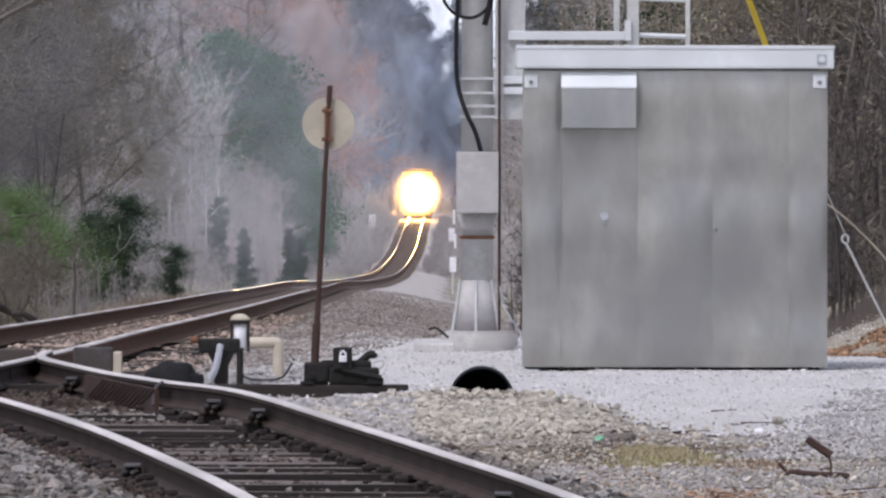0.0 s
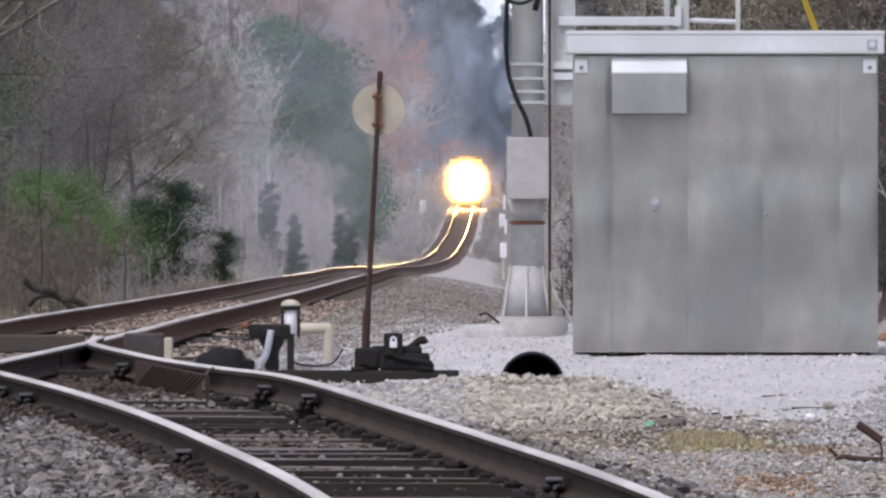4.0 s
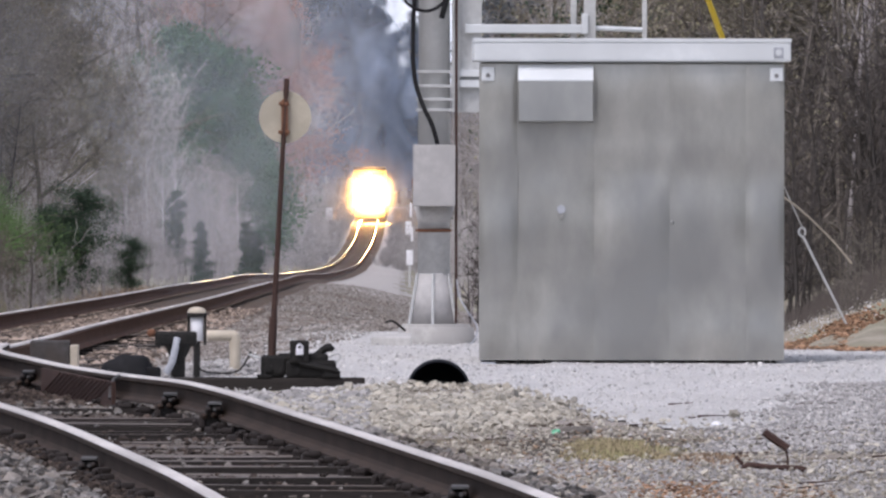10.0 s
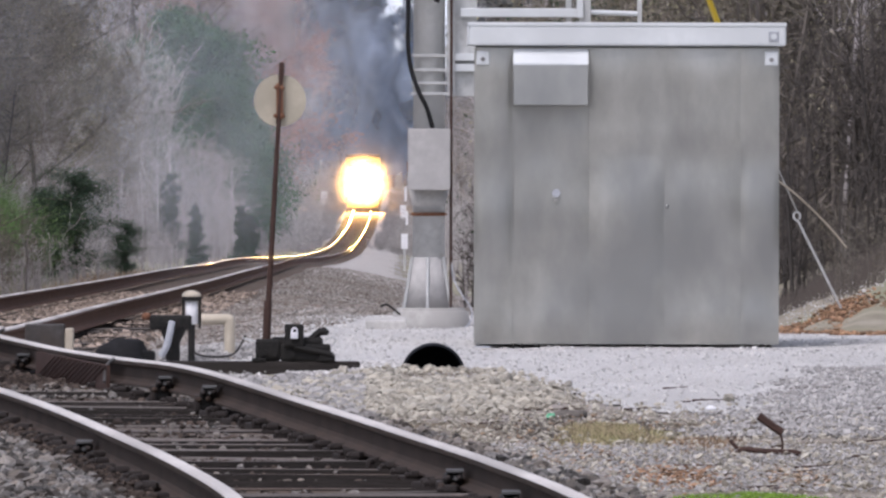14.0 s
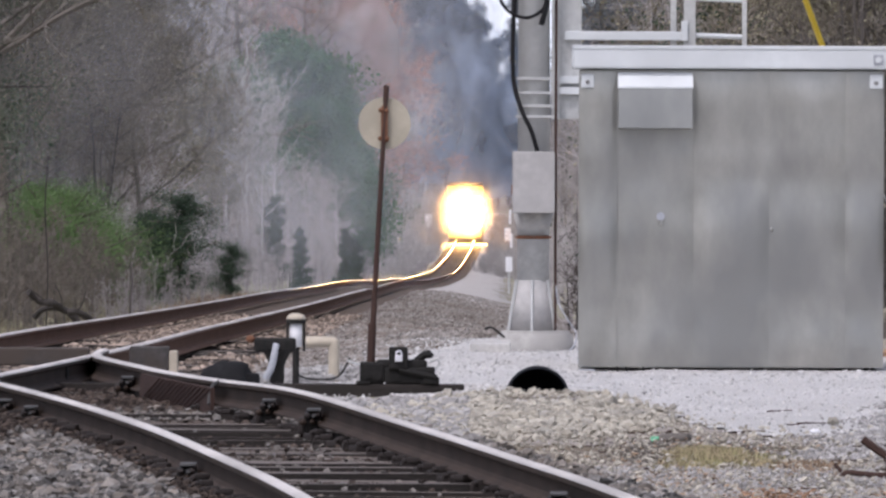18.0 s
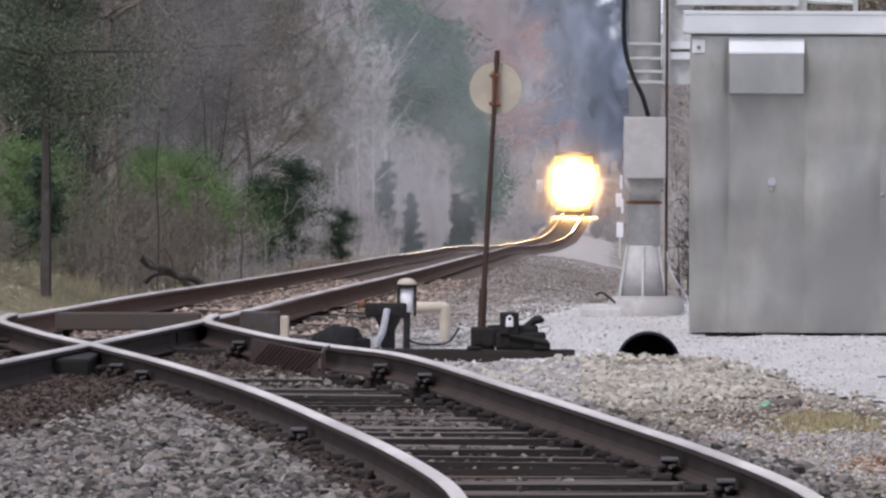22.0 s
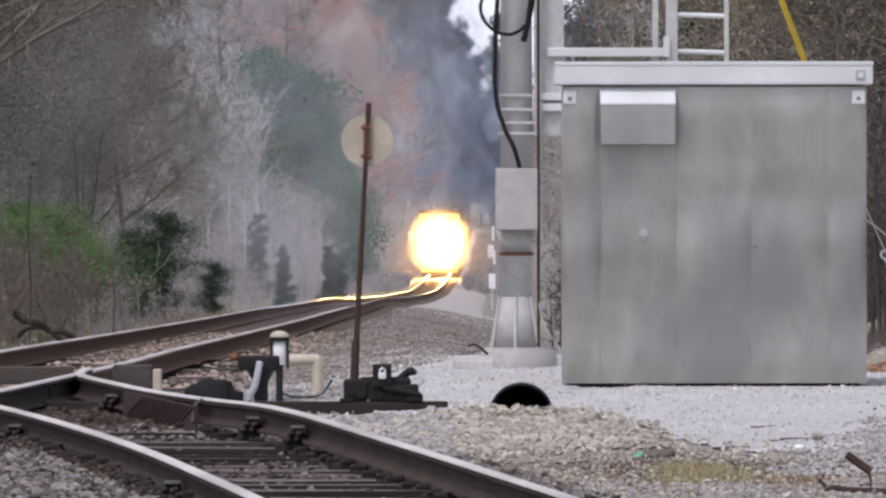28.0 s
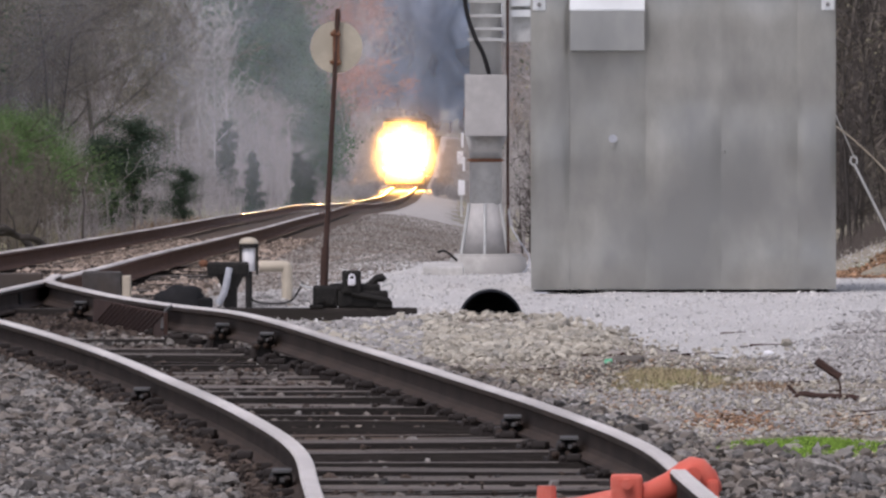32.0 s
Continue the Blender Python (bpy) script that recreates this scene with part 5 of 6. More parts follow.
# woods that close the distance
bm = B()
pts = [(x, 2600.0) for x in (*range(-900, -80, 40), *[-80 + 0.8 * k for k in range(200)], *range(80, 920, 40))]
low = [bm.verts.new((x, y, -12)) for x, y in pts]
top = [bm.verts.new((x, y, 4 + 3.0 * noise.noise((x * 0.12, 0, 0)) + 1.6 * noise.noise((x * 0.5, 3, 0)) + 0.9 * noise.noise((x * 1.9, 7, 0)))) for x, y in pts]
for i in range(len(pts) - 1):
    bm.faces.new((low[i], low[i + 1], top[i + 1], top[i]))
tagged(part("backdrop", bm, M_TWIG_HAZE), "distant woods tinted haze-grey on the skyline", "backdrop", kind="structure")


# ---- translucent sheets: distance haze before the woods, diesel smoke behind the train ----
def smoke_haze_sheet(name, label, x0, x1, y, z0, z1, material, sway):
    """One wavy translucent sheet, for smoke and for added haze."""
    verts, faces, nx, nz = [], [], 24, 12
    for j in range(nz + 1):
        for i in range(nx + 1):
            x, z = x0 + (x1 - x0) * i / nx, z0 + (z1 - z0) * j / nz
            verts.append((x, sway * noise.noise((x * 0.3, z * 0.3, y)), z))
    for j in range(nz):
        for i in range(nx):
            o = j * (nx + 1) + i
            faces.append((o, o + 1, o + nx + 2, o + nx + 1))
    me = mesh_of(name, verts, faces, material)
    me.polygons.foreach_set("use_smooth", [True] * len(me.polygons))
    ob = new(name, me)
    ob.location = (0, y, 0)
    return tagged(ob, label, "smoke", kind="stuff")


# The sheets from 297 to 1000 m stand in for distance haze.
smoke_haze_sheet("smoke_haze", "translucent sheet standing in for smoky haze in the bare trees", -17, 1.0, 460, -6, 9, smoke("thin_haze", (0.70, 0.72, 0.79), 0.23, 0.25, 1), 8)
smoke_haze_sheet("smoke_haze", "translucent sheet standing in for smoky haze in the bare trees", -26, 3.0, 800, -11, 16, smoke("grey_haze", (0.69, 0.73, 0.83), 0.14, 0.16, 4), 14)
smoke_haze_sheet("smoke_haze", "blue diesel smoke behind the train", -18, 12, 1765, -14, 20, smoke("blue_smoke", (0.54, 0.64, 0.82), 0.46, 0.12, 9), 10)
smoke_haze_sheet("smoke_haze", "translucent sheet standing in for smoky haze in the bare trees", -30, 2.0, 1000, -11, 20, smoke("pale_haze", (0.74, 0.75, 0.80), 0.30, 0.14, 6), 14)
smoke_haze_sheet("smoke_haze", "translucent haze sheet added to soften the woods on the bank", -15, -1.5, 297, -5, 8, smoke("faint_haze", (0.68, 0.73, 0.82), 0.12, 0.3, 12), 3)
# pale sky beyond the end of the line
bm = B()
for z in (-60, 900):
    for x in (-1500, 1500):
        bm.verts.new((x, 4850, z))
bm.verts.ensure_lookup_table()
bm.faces.new([bm.verts[i] for i in (0, 1, 3, 2)])
tagged(part("sky_backdrop", bm, glow("pale_sky", (0.66, 0.80, 1.0), 0.50)), "pale blue-white overcast sky", "sky", kind="structure")


# ---- locomotive ----
def locomotive():
    t = thing("locomotive", "approaching diesel locomotive with blazing headlights", "locomotive")
    part("underframe", box(B(), -1.5, 1.5, 0.0, 20, 0.75, 1.35, 0.05), M_LOCO, t)
    part("pilot", box(B(), -1.35, 1.35, -0.25, 0.3, 0.12, 1.0, 0.08), M_NOSE, t)
    # Shelf added below the lamps to keep their light off the ground ahead.
    part("lamp_light_shelf", box(B(), -1.5, 1.5, -1.9, 0.0, 1.16, 1.26, 0.03), M_LOCO, t)
    nose = part("nose", box(B(), -1.3, 1.3, 0.1, 2.4, 1.35, 3.55, 0.2), M_NOSE, t)
    cab = part("cab", box(B(), -1.5, 1.5, 2.0, 5.0, 1.35, 4.5, 0.18), M_NOSE, t)
    part("roof", box(B(), -1.42, 1.42, 1.9, 20, 4.48, 4.7, 0.08), M_LOCO, t)
    for x in (-0.75, 0.75):
        part("windscreen", box(B(), x - 0.5, x + 0.5, 1.97, 2.02, 3.65, 4.2, 0.03), M_GLASS, cab)
    part("long_hood", box(B(), -0.95, 0.95, 5.0, 19.6, 1.35, 4.4, 0.1), M_LOCO, t)
    for name, x, y, z, r, label in (("headlight", -0.21, 0.06, 3.15, 0.2, "glaring headlight"), ("headlight", 0.21, 0.06, 3.15, 0.2, "glaring headlight"),
                                    ("ditch_light", -0.95, -0.2, 1.75, 0.22, "glaring ditch light"), ("ditch_light", 0.95, -0.2, 1.75, 0.22, "glaring ditch light")):
        lamp = part(name, rod(B(), (x, y, z), (x, y + 0.25, z), r + 0.03, n=24), M_LOCO, t, label)
        # Unseen hood, made overlong to keep lamplight off the ground beside the train.
        hood = B()
        made = bmesh.ops.create_cone(hood, cap_ends=False, segments=24, radius1=r + 0.02, radius2=r + 0.02, depth=0.6)["verts"]
        bmesh.ops.transform(hood, matrix=Matrix.Translation((x, y - 0.30, z)) @ pose(0, 0, 0, 90), verts=made)
        part("hood", hood, M_LOCO, lamp)
        lens = B()
        bmesh.ops.create_circle(lens, cap_ends=True, segments=24, radius=r)
        bmesh.ops.transform(lens, matrix=Matrix.Translation((x, y - 0.004, z)) @ pose(0, 0, 0, 90), verts=lens.verts)
        part("lens", lens, M_LAMP, lamp)
    # Headlight glare built as translucent sheets: core near the lamps, wide thin halo beyond
    for name, y, r, material, label in (("dust_puff", -4.6, 2.72, smoke("lamp_glare_core", (0.9, 0.85, 0.8), 0.19, 0.5, 2), "translucent sheet standing in for the headlight glare"),
                                        ("mist_veil", -9.0, 5.6, smoke("lamp_glare_halo", (0.85, 0.80, 0.80), 0.010, 0.2, 3), "thin translucent sheet standing in for the halo of the glare")):
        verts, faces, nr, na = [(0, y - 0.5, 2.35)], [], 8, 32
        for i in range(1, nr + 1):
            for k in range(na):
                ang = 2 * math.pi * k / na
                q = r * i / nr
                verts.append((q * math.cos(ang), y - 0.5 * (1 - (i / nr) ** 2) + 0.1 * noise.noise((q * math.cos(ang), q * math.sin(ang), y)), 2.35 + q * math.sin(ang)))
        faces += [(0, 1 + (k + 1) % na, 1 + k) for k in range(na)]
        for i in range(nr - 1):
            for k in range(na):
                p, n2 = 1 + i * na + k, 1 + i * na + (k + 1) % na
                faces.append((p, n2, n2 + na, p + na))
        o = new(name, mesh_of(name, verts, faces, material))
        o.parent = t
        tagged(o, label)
    part("coupler", box(B(), -0.18, 0.18, -0.75, 0.0, 0.62, 0.98, 0.06), M_IRON, t)
    for y in (3.2, 5.2, 14.5, 16.5):
        for x in (-0.75, 0.75):
            part("wheel", rod(B(), (x - 0.06, y, 0.5), (x + 0.06, y, 0.5), 0.5, n=20), M_IRON, t)
    return t


loco = locomotive()

# ---- white lineside markers far down the track ----
for x, y, w, h, z in ((-6.15, 1480, 0.3, 1.25, 0.5), (0.72, 1380, 0.25, 1.1, 0.6), (0.42, 700, 0.14, 0.62, 0.9)):
    t = thing("marker_post", "white lineside marker on a short post", "marker post", (x, y, float(ground_z(x, y))), group="marker posts")
    part("post", box(B(), -0.04, 0.04, 0, 0.08, -0.1, z + h * 0.5, 0.01), M_ZINC, t)
    part("board", box(B(), -w, w, -0.03, 0.0, z, z + h, 0.02), M_SIGN, t)

# ---- litter and growth on the yard ----
rng_s = np.random.default_rng(5)


def blades(name, label, cx, cy, rx, ry, n, h, material):
    """A patch of grass blades."""
    r, a = np.sqrt(rng_s.uniform(0, 1, n)), rng_s.uniform(0, 2 * math.pi, n)
    r = r * (1 + 0.3 * np.sin(3 * a + cx * 7) + 0.2 * np.sin(7 * a + cy))
    x, y = cx + rx * r * np.cos(a), cy + ry * r * np.sin(a)
    z = ground_z(x, y)
    hh = h * rng_s.uniform(0.4, 1.1, n) * np.clip(1.15 - r * 0.6, 0.3, 1.2)
    lx, w = rng_s.normal(size=n) * 0.4 * hh, 0.0035
    verts, faces = [], []
    for i in range(n):
        verts += [(x[i] - w, y[i], z[i]), (x[i] + w, y[i], z[i]), (x[i] + lx[i] * 0.5 + w * 0.7, y[i], z[i] + hh[i] * 0.6), (x[i] + lx[i] * 0.5 - w * 0.7, y[i], z[i] + hh[i] * 0.6), (x[i] + lx[i], y[i], z[i] + hh[i])]
        o = 5 * i
        faces += [(o, o + 1, o + 2, o + 3), (o + 3, o + 2, o + 4)]
    return tagged(new(name, mesh_of(name, verts, faces, material)), label, "grass", kind="stuff")


blades("green_grass", "tuft of fresh green grass at the edge of the siding", 1.68, 79.5, 0.36, 2.0, 6000, 0.065, M_GRASS)
blades("dry_grass", "patch of dry yellow grass in the dirt", 1.22, 95.5, 0.34, 3.0, 5200, 0.075, M_DRY)
blades("dry_grass", "patch of dry yellow grass in the dirt", 1.72, 93.0, 0.26, 2.5, 1500, 0.05, M_LEAF_DULL)
blades("bank_grass", "dull dead grass on the railway bank", -6.6, 205, 1.9, 20, 14000, 0.15, M_OLIVE)
blades("bank_grass", "dull olive grass on the railway bank", -7.0, 222, 1.7, 26, 16000, 0.2, M_OLIVE)
blades("bank_grass", "tall bleached grass below the green bushes", -6.4, 268, 1.1, 7, 9000, 0.5, M_STRAW)
blades("bank_grass", "tall olive grass below the green bushes", -7.3, 262, 1.2, 8, 8000, 0.5, M_OLIVE)
blades("bank_grass", "dry grass along the main line", -5.4, 300, 1.0, 60, 3000, 0.35, M_LEAF_DULL)

stick = thing("fallen_branch", "dark broken branch lying in the dirt", "branch", (1.82, 90.5, 0.0))
part("limb", hose(B(), [(0.0, 0, 0.0), (0.05, 0, 0.045), (0.15, 0, 0.035), (0.30, 0, 0.03), (0.36, 0, 0.02)], 0.016, 7, 4), M_MAST, stick)
part("fork", hose(B(), [(0.02, 0, 0.05), (-0.01, 0, 0.08), (-0.02, 0, 0.095)], 0.010, 6, 3), M_MAST, stick)
part("shoot", hose(B(), [(0.255, 0, 0.03), (0.26, 0, 0.08), (0.245, 0, 0.14)], 0.006, 6, 3), M_MAST, stick)
part("bark_flap", hose(B(), [(0.26, 0, 0.135), (0.20, 0, 0.175), (0.13, 0, 0.225)], 0.022, 6, 4), M_MAST, stick, "strip of dark bark")
cup = thing("green_litter", "crushed green plastic litter by a flat stone", "litter", (0.93, 100.5, float(ground_z(0.93, 100.5))))
crushed = rod(B(), (-0.02, 0, 0.022), (0.024, 0, 0.034), 0.024, 0.017, 12)
for v in crushed.verts:
    v.co += 0.010 * noise.noise_vector(v.co * 60)
part("cup", crushed, M_GREENP, cup)
rock = ball(B(), (1.05, 101.2, 0.02), 0.105, 0.2, 0.042, 16, 10)
for v in rock.verts:
    v.co += 0.018 * noise.noise_vector(v.co * 14)
    v.co.z = min(v.co.z, 0.052)
tagged(part("flat_stone", rock, M_SLABSTONE), "flat grey-brown stone in the dirt", "stone")
paper = ball(B(), (1.93, 103.0, 0.03), 0.036, 0.05, 0.02, 10, 6)
tagged(part("paper_scrap", paper, M_SIGN), "scrap of white paper on the gravel", "litter")
log = hose(B(), [(-5.92, 213, -0.30), (-5.8, 213.1, -0.40), (-5.62, 213, -0.43), (-5.45, 213.2, -0.53), (-5.3, 213.2, -0.55), (-5.12, 213.3, -0.66)], 0.045, 9, 4)
hose(log, [(-5.86, 213.3, -0.62), (-5.72, 213.3, -0.50), (-5.5, 213.4, -0.52), (-5.28, 213.5, -0.70)], 0.04, 8, 4)
for v in log.verts:
    v.co += 0.03 * noise.noise_vector(v.co * 6)
for px, pz, qx, qz in ((-5.5, -0.54, -5.6, -0.18), (-5.35, -0.58, -5.2, -0.28), (-5.66, -0.5, -5.88, -0.28)):
    hose(log, [(px, 213.1, pz), (0.5 * (px + qx) + 0.04, 213, 0.5 * (pz + qz)), (qx, 213, qz)], 0.007, 6, 3)
tagged(part("fallen_log", log, M_BARK_D), "dark fallen log at the foot of the bank", "log")


for cx, cy, zt, zb, bent, label in ((-5.7, 213, 0.22, -0.75, 0.05, "thin dead stem standing by the fallen log"), (-5.0, 230, -0.08, -0.9, -0.03, "dead grey stub with a broken side arm")):
    stub = thing("dead_stem", label, "dead tree", (cx, cy, zb))
    h = zt - zb + (1.2 if bent > 0 else 0.0)
    part("stem", hose(B(), [(0, 0, -0.1), (bent * 0.4, 0, h * 0.35), (-bent * 0.3, 0, h * 0.7), (bent * 0.5, 0, h)], 0.015 if bent < 0 else 0.009, 6, 4), M_BARK_D, stub)
    part("side_arm", hose(B(), [(bent * 0.4, 0, h * 0.93), (-0.1, 0, h * 0.95), (-0.22, 0, h * 1.0)], 0.007, 6, 3), M_BARK_D, stub)
limb = thing("pale_dead_branch", "pale barkless dead branch propped in the cedar", "branch", (-5.53, 286, -0.40))
part("limb", hose(B(), [(-0.14, 0, -0.3), (-0.02, 0, -0.02), (0.16, 0, 0.12), (0.26, 0, 0.30), (0.45, 0, 0.42)], 0.005, 6, 2), M_BARK_G, limb)
part("fork", hose(B(), [(0.05, 0, 0.05), (0.03, 0, 0.2), (0.08, 0, 0.34), (0.05, 0, 0.5)], 0.0035, 6, 2), M_BARK_G, limb)
part("fork", hose(B(), [(0.2, 0, 0.2), (0.33, 0, 0.22), (0.4, 0, 0.3)], 0.0035, 6, 2), M_BARK_G, limb)
# ---- ties ----
def rail_anchors():
    """Spiked anchors at the foot of the siding rails."""
    bm = box(B(), -0.055, 0.04, -0.06, 0.06, -0.03, 0.008, 0.008)
    box(bm, -0.02, 0.05, -0.07, -0.01, 0.0, 0.034, 0.01)
    ball(bm, (-0.035, -0.05, 0.012), 0.02, 0.02, 0.016, 7, 5)
    me = mesh_of("rail_anchor", [], [], M_OILY)
    bm.to_mesh(me)
    bm.free()
    for off in (GAUGE / 2, -GAUGE / 2):
        y = 62.0
        while y < 112:
            o = new("rail_anchor", me)
            o.parent = siding
            o.location = (float(side_x(y)) + off - 0.105 + rng_s.normal() * 0.012, y, (0.02 if off > 0 else 0.05) + rng_s.normal() * 0.008)
            o.rotation_euler = (0, 0, rng_s.normal() * 0.3)
            y += 1.1 * rng_s.uniform(0.8, 1.2)


rail_anchors()


def ties():
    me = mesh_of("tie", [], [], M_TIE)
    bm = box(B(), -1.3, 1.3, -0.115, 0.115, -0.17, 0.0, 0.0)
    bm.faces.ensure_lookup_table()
    # Pale weathered tops; shade between the ties is put into the dark sides.
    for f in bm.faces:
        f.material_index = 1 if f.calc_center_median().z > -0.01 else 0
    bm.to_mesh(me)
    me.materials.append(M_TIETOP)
    bm.free()
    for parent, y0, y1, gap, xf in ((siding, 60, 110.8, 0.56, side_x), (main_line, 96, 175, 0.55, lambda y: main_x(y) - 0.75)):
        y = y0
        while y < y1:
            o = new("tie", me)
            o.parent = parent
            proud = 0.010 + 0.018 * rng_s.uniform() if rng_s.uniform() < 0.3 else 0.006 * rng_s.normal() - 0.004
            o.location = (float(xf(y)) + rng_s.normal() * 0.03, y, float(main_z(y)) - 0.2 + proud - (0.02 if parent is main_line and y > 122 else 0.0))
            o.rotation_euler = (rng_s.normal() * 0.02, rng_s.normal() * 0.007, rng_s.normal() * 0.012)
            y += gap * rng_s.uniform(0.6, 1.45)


ties()


# ---- stones ----
def heap(x, y):
    """Ballast heaped up against the outside of the siding's far rail, and a low mound round the vent pipe."""
    mound = 0.075 * np.exp(-(((x + 1.30) / 0.55) ** 4 + ((y - 123.9) / 1.1) ** 4))
    return mound + 0.055 * np.exp(-(((side_x(y) - 0.8 - x) / 0.45) ** 2)) * (x < side_x(y) - 0.8) * (y < 108)


def stones(name, label, x, y, size, material, sink=0.25, squash=0.75):
    """Loose broken stones at x, y on the ground."""
    n = len(x)
    g = (1 + math.sqrt(5)) / 2
    base = np.array([(-1, g, 0), (1, g, 0), (-1, -g, 0), (1, -g, 0), (0, -1, g), (0, 1, g), (0, -1, -g), (0, 1, -g), (g, 0, -1), (g, 0, 1), (-g, 0, -1), (-g, 0, 1)]) / 1.9
    tri = np.array([(0, 11, 5), (0, 5, 1), (0, 1, 7), (0, 7, 10), (0, 10, 11), (1, 5, 9), (5, 11, 4), (11, 10, 2), (10, 7, 6), (7, 1, 8),
                    (3, 9, 4), (3, 4, 2), (3, 2, 6), (3, 6, 8), (3, 8, 9), (4, 9, 5), (2, 4, 11), (6, 2, 10), (8, 6, 7), (9, 8, 1)])
    s = size * rng_s.lognormal(0, 0.32, n)
    q = rng_s.normal(size=(n, 4))
    q /= np.linalg.norm(q, axis=1, keepdims=True)
    w, a, b, c = q.T
    R = np.stack([1 - 2 * (b * b + c * c), 2 * (a * b - c * w), 2 * (a * c + b * w), 2 * (a * b + c * w), 1 - 2 * (a * a + c * c), 2 * (b * c - a * w), 2 * (a * c - b * w), 2 * (b * c + a * w), 1 - 2 * (a * a + b * b)], 1).reshape(n, 3, 3)
    v = base[None] * rng_s.uniform(0.65, 1.25, (n, 12, 1)) * rng_s.uniform(0.55, 1.4, (n, 1, 3)) + rng_s.normal(size=(n, 12, 3)) * 0.11
    v = np.einsum("nij,nkj->nki", R, v) * s[:, None, None]
    v[:, :, 2] *= squash
    v += np.stack([x, y, ground_z(x, y) + heap(x, y) + 0.02 + rng_s.uniform(-0.6, 0.8, n) * size + s * squash * (1 - sink * 2) * 0.6], 1)[:, None, :]
    faces = (tri[None] + 12 * np.arange(n)[:, None, None]).reshape(-1, 3)
    me = bpy.data.meshes.new(name)
    me.from_pydata(v.reshape(-1, 3), [], faces.tolist())
    me.materials.append(material)
    return tagged(new(name, me), label, "gravel" if label else "", kind="stuff")


def lone_stones(parent, x, y, size, material, squash=0.65):
    """Single stones that can be picked out, on a few shared shapes."""
    shapes = []
    for k in range(6):
        bm = B()
        bmesh.ops.create_icosphere(bm, subdivisions=1, radius=1.0)
        for v in bm.verts:
            v.co = Vector((v.co.x * (0.8 + 0.1 * k), v.co.y, v.co.z * squash)) * (1 + 0.45 * noise.noise(v.co * 1.3 + Vector((k * 5, 0, 0))))
        me = bpy.data.meshes.new("stone")
        bm.to_mesh(me)
        bm.free()
        me.materials.append(material)
        shapes.append(me)
    for i in range(len(x)):
        o = new("stone", shapes[i % 6])
        o.parent = parent
        s = size * float(rng_s.lognormal(0.1, 0.25))
        o.location = (x[i], y[i], float(ground_z(x[i], y[i]) + heap(x[i], y[i])) + 0.02 + 0.6 * s * squash)
        o.rotation_euler = (rng_s.normal() * 0.4, rng_s.normal() * 0.4, rng_s.uniform(0, 6.28))
        o.scale = (s, s, s)


def scatter(n, x0, x1, y0, y1, keep):
    x, y = rng_s.uniform(x0, x1, n), rng_s.uniform(y0, y1, n)
    ok = keep(x, y)
    return x[ok], y[ok]


def in_yard(x, y):
    return y < 119 - 16 * np.clip(x - 0.58, 0, 1) + rng_s.normal(size=len(x)) * 2.0


def clear_of_rails(x, y):
    d = np.minimum(np.abs(x - side_x(y) - GAUGE / 2), np.abs(x - side_x(y) + GAUGE / 2))
    d = np.minimum(d, np.minimum(np.abs(x - main_x(y)), np.abs(x - main_x(y) + GAUGE)))
    return d > 0.10


x, y = scatter(125000, -6, 1.2, 62, 123, lambda x, y: (x < side_x(y) - 0.83) & clear_of_rails(x, y) & (x > main_x(y) - 2.5))
near = (x > -2.80 + 0.035 * (y - 100) + rng_s.normal(size=len(x)) * 0.1) | (y < 85 + rng_s.normal(size=len(x)) * 2.0)
near &= side_x(y) - 0.83 - x > 0.16 + 0.10 * np.abs(rng_s.normal(size=len(x)))
bed = thing("siding_ballast", "grey broken ballast stones beside the siding", "ballast")
rest = stones("ballast_rest", "", x[near][300:], y[near][300:], 0.0205, M_STONE)
rest.parent = bed
lone_stones(bed, x[near][:300], y[near][:300], 0.022, M_STONE_ONE)
stones("oily_ballast", "brown oily ballast round the frog and rail foot", x[~near], y[~near], 0.014, M_BROWN)
x, y = scatter(45000, -5, 1.2, 62, 123, lambda x, y: (np.abs(x - side_x(y)) < 0.64) & (rng_s.uniform(0, 1, len(x)) < 0.10 + 0.6 * (np.sin(y * 0.9) * np.sin(x * 3 + y) > 0.35)))
pick = rng_s.uniform(0, 1, len(x)) < 0.75
stones("crib_stones", "small stones between the ties", x[~pick], y[~pick], 0.015, M_STONE, 0.3)
stones("crib_dirt", "dark crumbled timber and dirt between the ties", x[pick], y[pick], 0.013, M_BROWN, 0.3)
x, y = scatter(70000, -4, 3.0, 60, 123, lambda x, y: (x > side_x(y) + 0.85) & (x < side_x(y) + 1.5 + 1.3 * np.clip((79 - y + rng_s.normal(size=len(x)) * 1.5) / 4, 0, 1)))
stones("shoulder_stones", "grey stones along the siding shoulder", x, y, 0.021, M_STONE)
x, y = scatter(14000, -3.0, -0.2, 100, 118.0, lambda x, y: (x > side_x(y) + 1.3) & ~((x > -1.6) & (y > 114.0)))
stones("pale_shoulder_stones", "pale grey stones in front of the head block", x, y, 0.022, M_WHITE)
x, y = scatter(20000, -1.4, 1.6, 96, 118.2, lambda x, y: (((x - 0.15) / 0.95) ** 2 + ((y - 109.5) / 8.6) ** 2 < rng_s.uniform(0.3, 1.25, len(x))) & (x > side_x(y) + 0.9) & ~((x > -0.02) & (x < 0.58) & (y > 112.8)) & in_yard(x, y))
pile = thing("stone_pile", "low heap of tan broken stone by the culvert", "stone heap")
rest = stones("rubble_rest", "", x[260:], y[260:], 0.021, M_TAN)
rest.parent = pile
lone_stones(pile, x[:260], y[:260], 0.026, M_TAN_ONE)
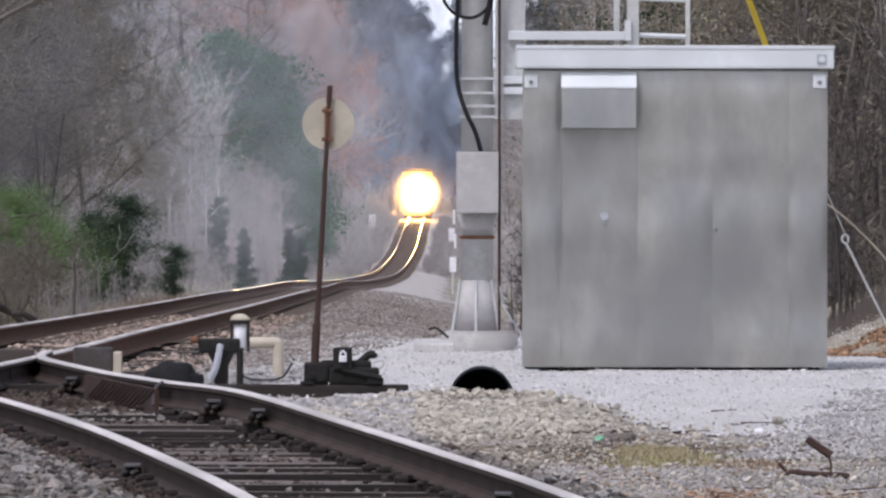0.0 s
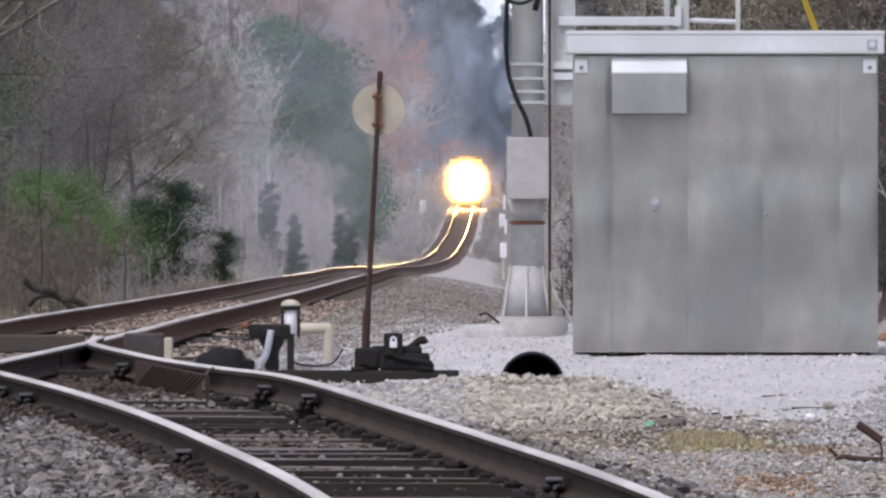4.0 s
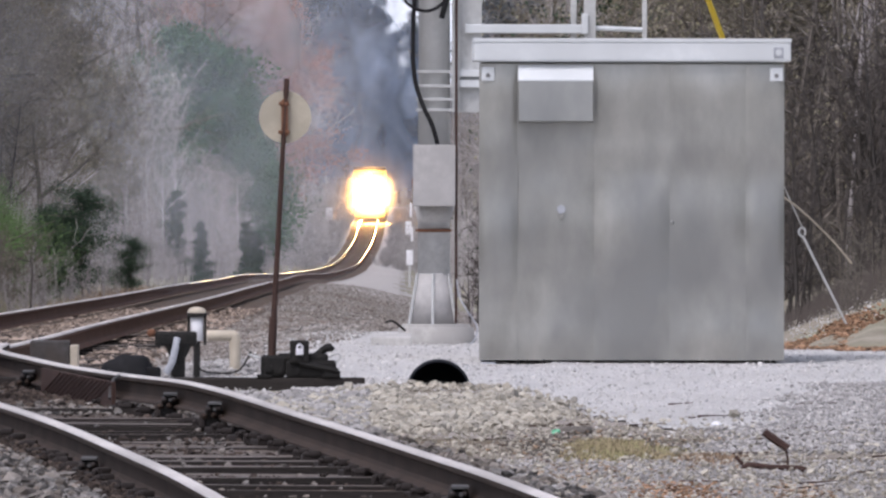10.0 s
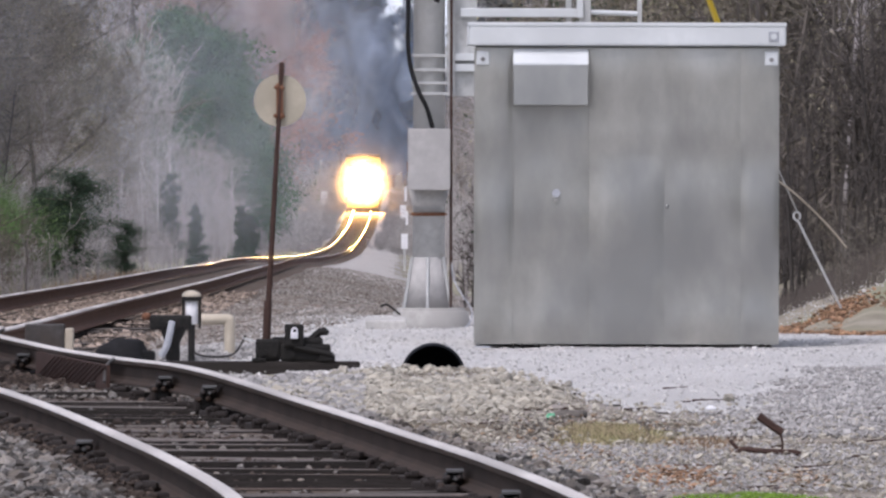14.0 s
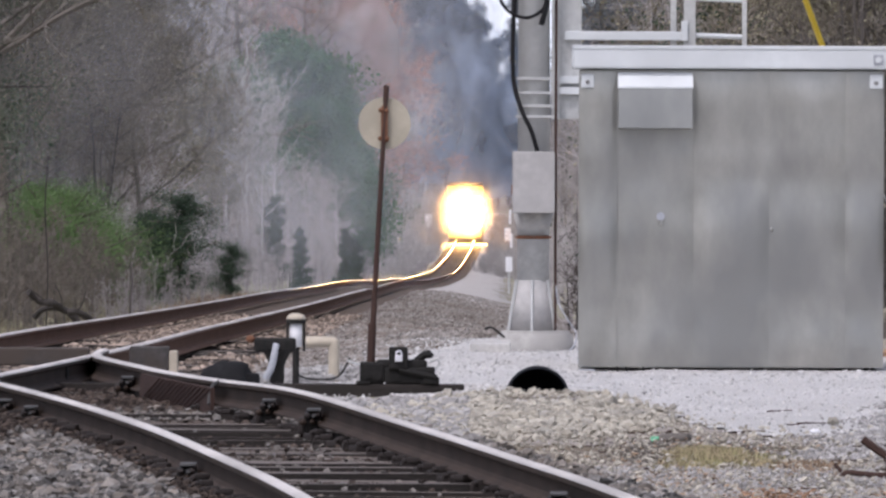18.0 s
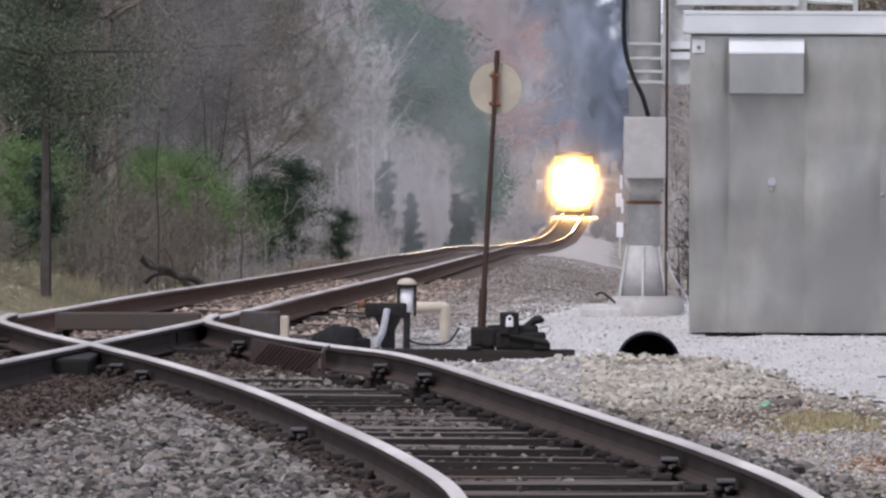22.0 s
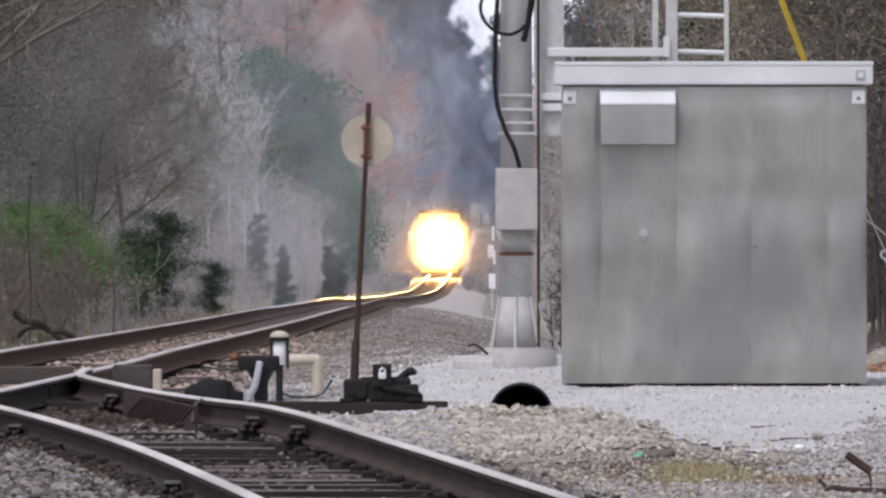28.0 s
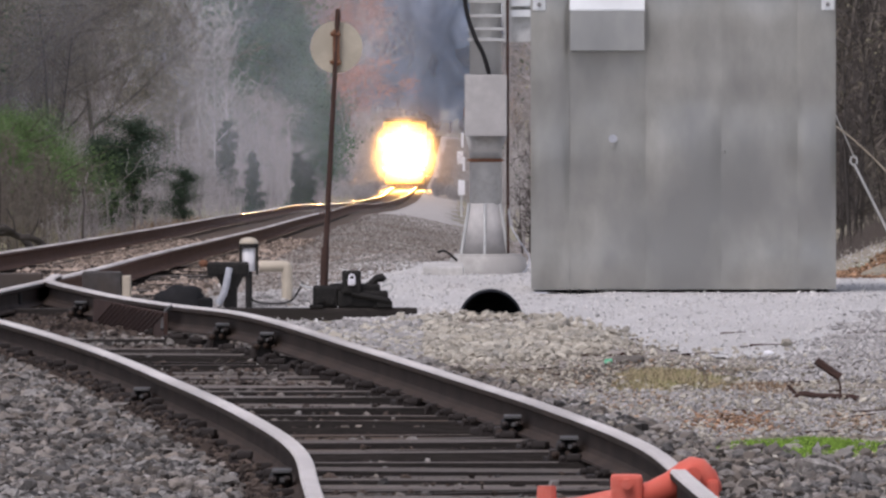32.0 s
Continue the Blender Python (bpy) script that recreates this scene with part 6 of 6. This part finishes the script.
x, y = scatter(9000, -0.5, 3.5, 68, 112, lambda x, y: (x > side_x(y) + 1.3) & in_yard(x, y))
stones("yard_stones", "scattered tan and brown stones in the dirt", x, y, 0.012, M_TAN)
x, y = scatter(15000, -1.6, 4.5, 84, 146, lambda x, y: (x > -1.4 + (y - 119) * 0.03) & (y > 117 - 16 * np.clip(x - 0.58, 0, 1) - rng_s.exponential(4, len(x))))
stones("limestone_chips", "pale limestone chips on the yard", x, y, 0.008, M_CHIP)
x, y = scatter(9000, 0.2, 3.2, 82, 93, lambda x, y: x > side_x(y) + 1.35)
stones("fine_gravel", "fine grey gravel trodden into the dirt", x, y, 0.008, M_WHITE, 0.4)
x, y = 1.15 + rng_s.normal(size=3200) * 0.28, 97 + rng_s.normal(size=3200) * 1.8
stones("bark_mulch", "brown bark crumbs round the dry grass", x, y, 0.008, M_SLABSTONE, 0.4, 0.4)
for cx, cy, rx, ry, n in ((1.42, 85.2, 0.26, 1.2, 1001), (2.0, 85.0, 0.18, 1.0, 350), (1.9, 77, 0.25, 1.0, 300), (1.1, 97, 0.5, 2.5, 300), (0.9, 90, 0.4, 2, 250)):
    x, y = cx + rng_s.normal(size=n) * rx * 0.5, cy + rng_s.normal(size=n) * ry
    stones("dead_leaves", "brown dead leaves and bark scraps in the dirt", x, y, 0.012, M_LEAF_BROWN if n > 1000 else M_LEAF_DULL, 0.4, 0.4)
for lo, hi, y0, y1, n in ((0.3, 3.4, 74, 104, 50), (1.6, 4.6, 100, 112, 12)):
    segs = []
    for _ in range(n):
        px, py, ang, ln = rng_s.uniform(lo, hi), rng_s.uniform(y0, y1), rng_s.normal() * 0.5, rng_s.uniform(0.06, 0.3)
        pz = float(ground_z(px, py)) + 0.024
        segs.append((px, py, pz, px + ln * math.cos(ang), py + ln * math.sin(ang), pz + rng_s.uniform(-0.004, 0.02), 0.006, 0.003))
    tagged(new("twig_litter", twig_mesh("twig_litter", segs, 5, M_MAST)), "thin dark twigs strewn over the yard", "twigs", kind="stuff")
x, y = scatter(26000, -6.2, -2.0, 123, 250, lambda x, y: (np.abs(x - main_x(y) + 0.75) < 2.2) & clear_of_rails(x, y))
stones("main_line_ballast", "rust-stained ballast stones in the main line", x, y, 0.020, M_RUSTY)
x, y = scatter(20000, -4.6, -2.7, 123.5, 178, lambda x, y: (np.abs(x - main_x(y) + 0.75) < 0.68))
stones("main_crib_ballast", "rust-brown ballast filling the main line between its rails", x, y, 0.018, M_RUSTY)
x, y = scatter(44000, -3, 1.4, 126, 230, lambda x, y: (x > main_x(y) + 0.4) & (x < main_x(y) + 3.2) & (x < -1.2 + (y - 126) * 0.05))
stones("slope_stones", "grey stones on the shoulder of the main line", x, y, 0.011, M_SLOPE)
x, y = scatter(9000, -4.2, -1.6, 110.5, 123.5, lambda x, y: (np.abs(x - side_x(y)) < 0.72) & clear_of_rails(x, y))
stones("oily_crib_stones", "oily brown stones between the switch rails", x, y, 0.018, M_BROWN)
x, y = scatter(1300, -3.3, -1.7, 107.8, 111.8, lambda x, y: np.abs(x - side_x(y) - 0.1) < 0.5)
stones("pale_crib_stones", "grey stones by the first siding tie", x, y, 0.015, M_STONE)
x, y = scatter(160, 0.0, 0.56, 116.2, 118.2, lambda x, y: y > 0)
stones("mouth_stones", "tan stones at the mouth of the culvert", x, y, 0.018, M_TAN)
x, y = scatter(14000, 1.6, 3.6, 95, 119, lambda x, y: x > 1.85 + (y - 98) * 0.06 + 0.12 * np.sin(y * 1.1) + rng_s.normal(size=len(x)) * 0.12)
stones("grey_gravel_patch", "loose grey crushed stone at the edge of the pad", x, y, 0.013, M_WHITE)
x, y = scatter(9000, -9.5, -5.0, 195, 265, lambda x, y: x < main_x(y) - 2.6)
stones("bank_litter", "dull fallen leaves and bark on the railway bank", x, y, 0.045, M_BUD_O, 0.3, 0.5)
blades("bank_brush", "dead brown weeds on the bank behind the cabinet", 4.6, 146, 1.6, 4.0, 5000, 0.25, M_TWIG_K)
x, y = scatter(60000, 3.0, 5.6, 135.0, 145, lambda x, y: (y > 136.0 - 0.8 * (x > 3.5)) & (x > 3.12 + rng_s.normal(size=len(x)) * 0.03) & (y < 138.0 + 0.5 * np.sin(x * 9) + rng_s.normal(size=len(x)) * 0.5))
stones("leaf_litter", "orange-brown fallen leaves on the bank", x, y, 0.014, M_LEAF_BROWN, 0.3, 0.5)


x, y = scatter(24000, -2.2, 2.2, 150, 430, lambda x, y: (x > main_x(y) + 0.5) & (x < main_x(y) + 4.0))
stones("far_slope_stones", "grey stones down the shoulder of the main line", x, y, 0.013, M_SLOPE)

x, y = scatter(5200, -2.0, -0.65, 122.3, 125.6, lambda x, y: (((x + 1.30) / 0.66) ** 2 + ((y - 123.9) / 1.5) ** 2) < rng_s.uniform(0.5, 1.1, len(x)))
stones("pipe_mound_stones", "pale grey stones heaped round the foot of the bent pipe", x, y, 0.014, M_WHITE)
x, y = scatter(2200, -0.75, 0.06, 117.6, 121.0, lambda x, y: y > 117.6 + 0.5 * np.abs(rng_s.normal(size=len(x))))
stones("pad_edge_chips", "pale chips at the edge of the pad by the culvert", x, y, 0.011, M_CHIP)


def motions():
    """The train comes on along the main line at an even pace."""
    rows = []
    for k in range(17):
        t = 2.0 * k
        y = 1680 - 15.9 * t
        rows.append((t, pose(float(main_x(y)) - 0.75, y, float(main_z(y)), 0, 0, -math.degrees(math.atan((float(main_x(y + 9)) - float(main_x(y - 9))) / 18)))))
    walk(loco, rows)


motions()
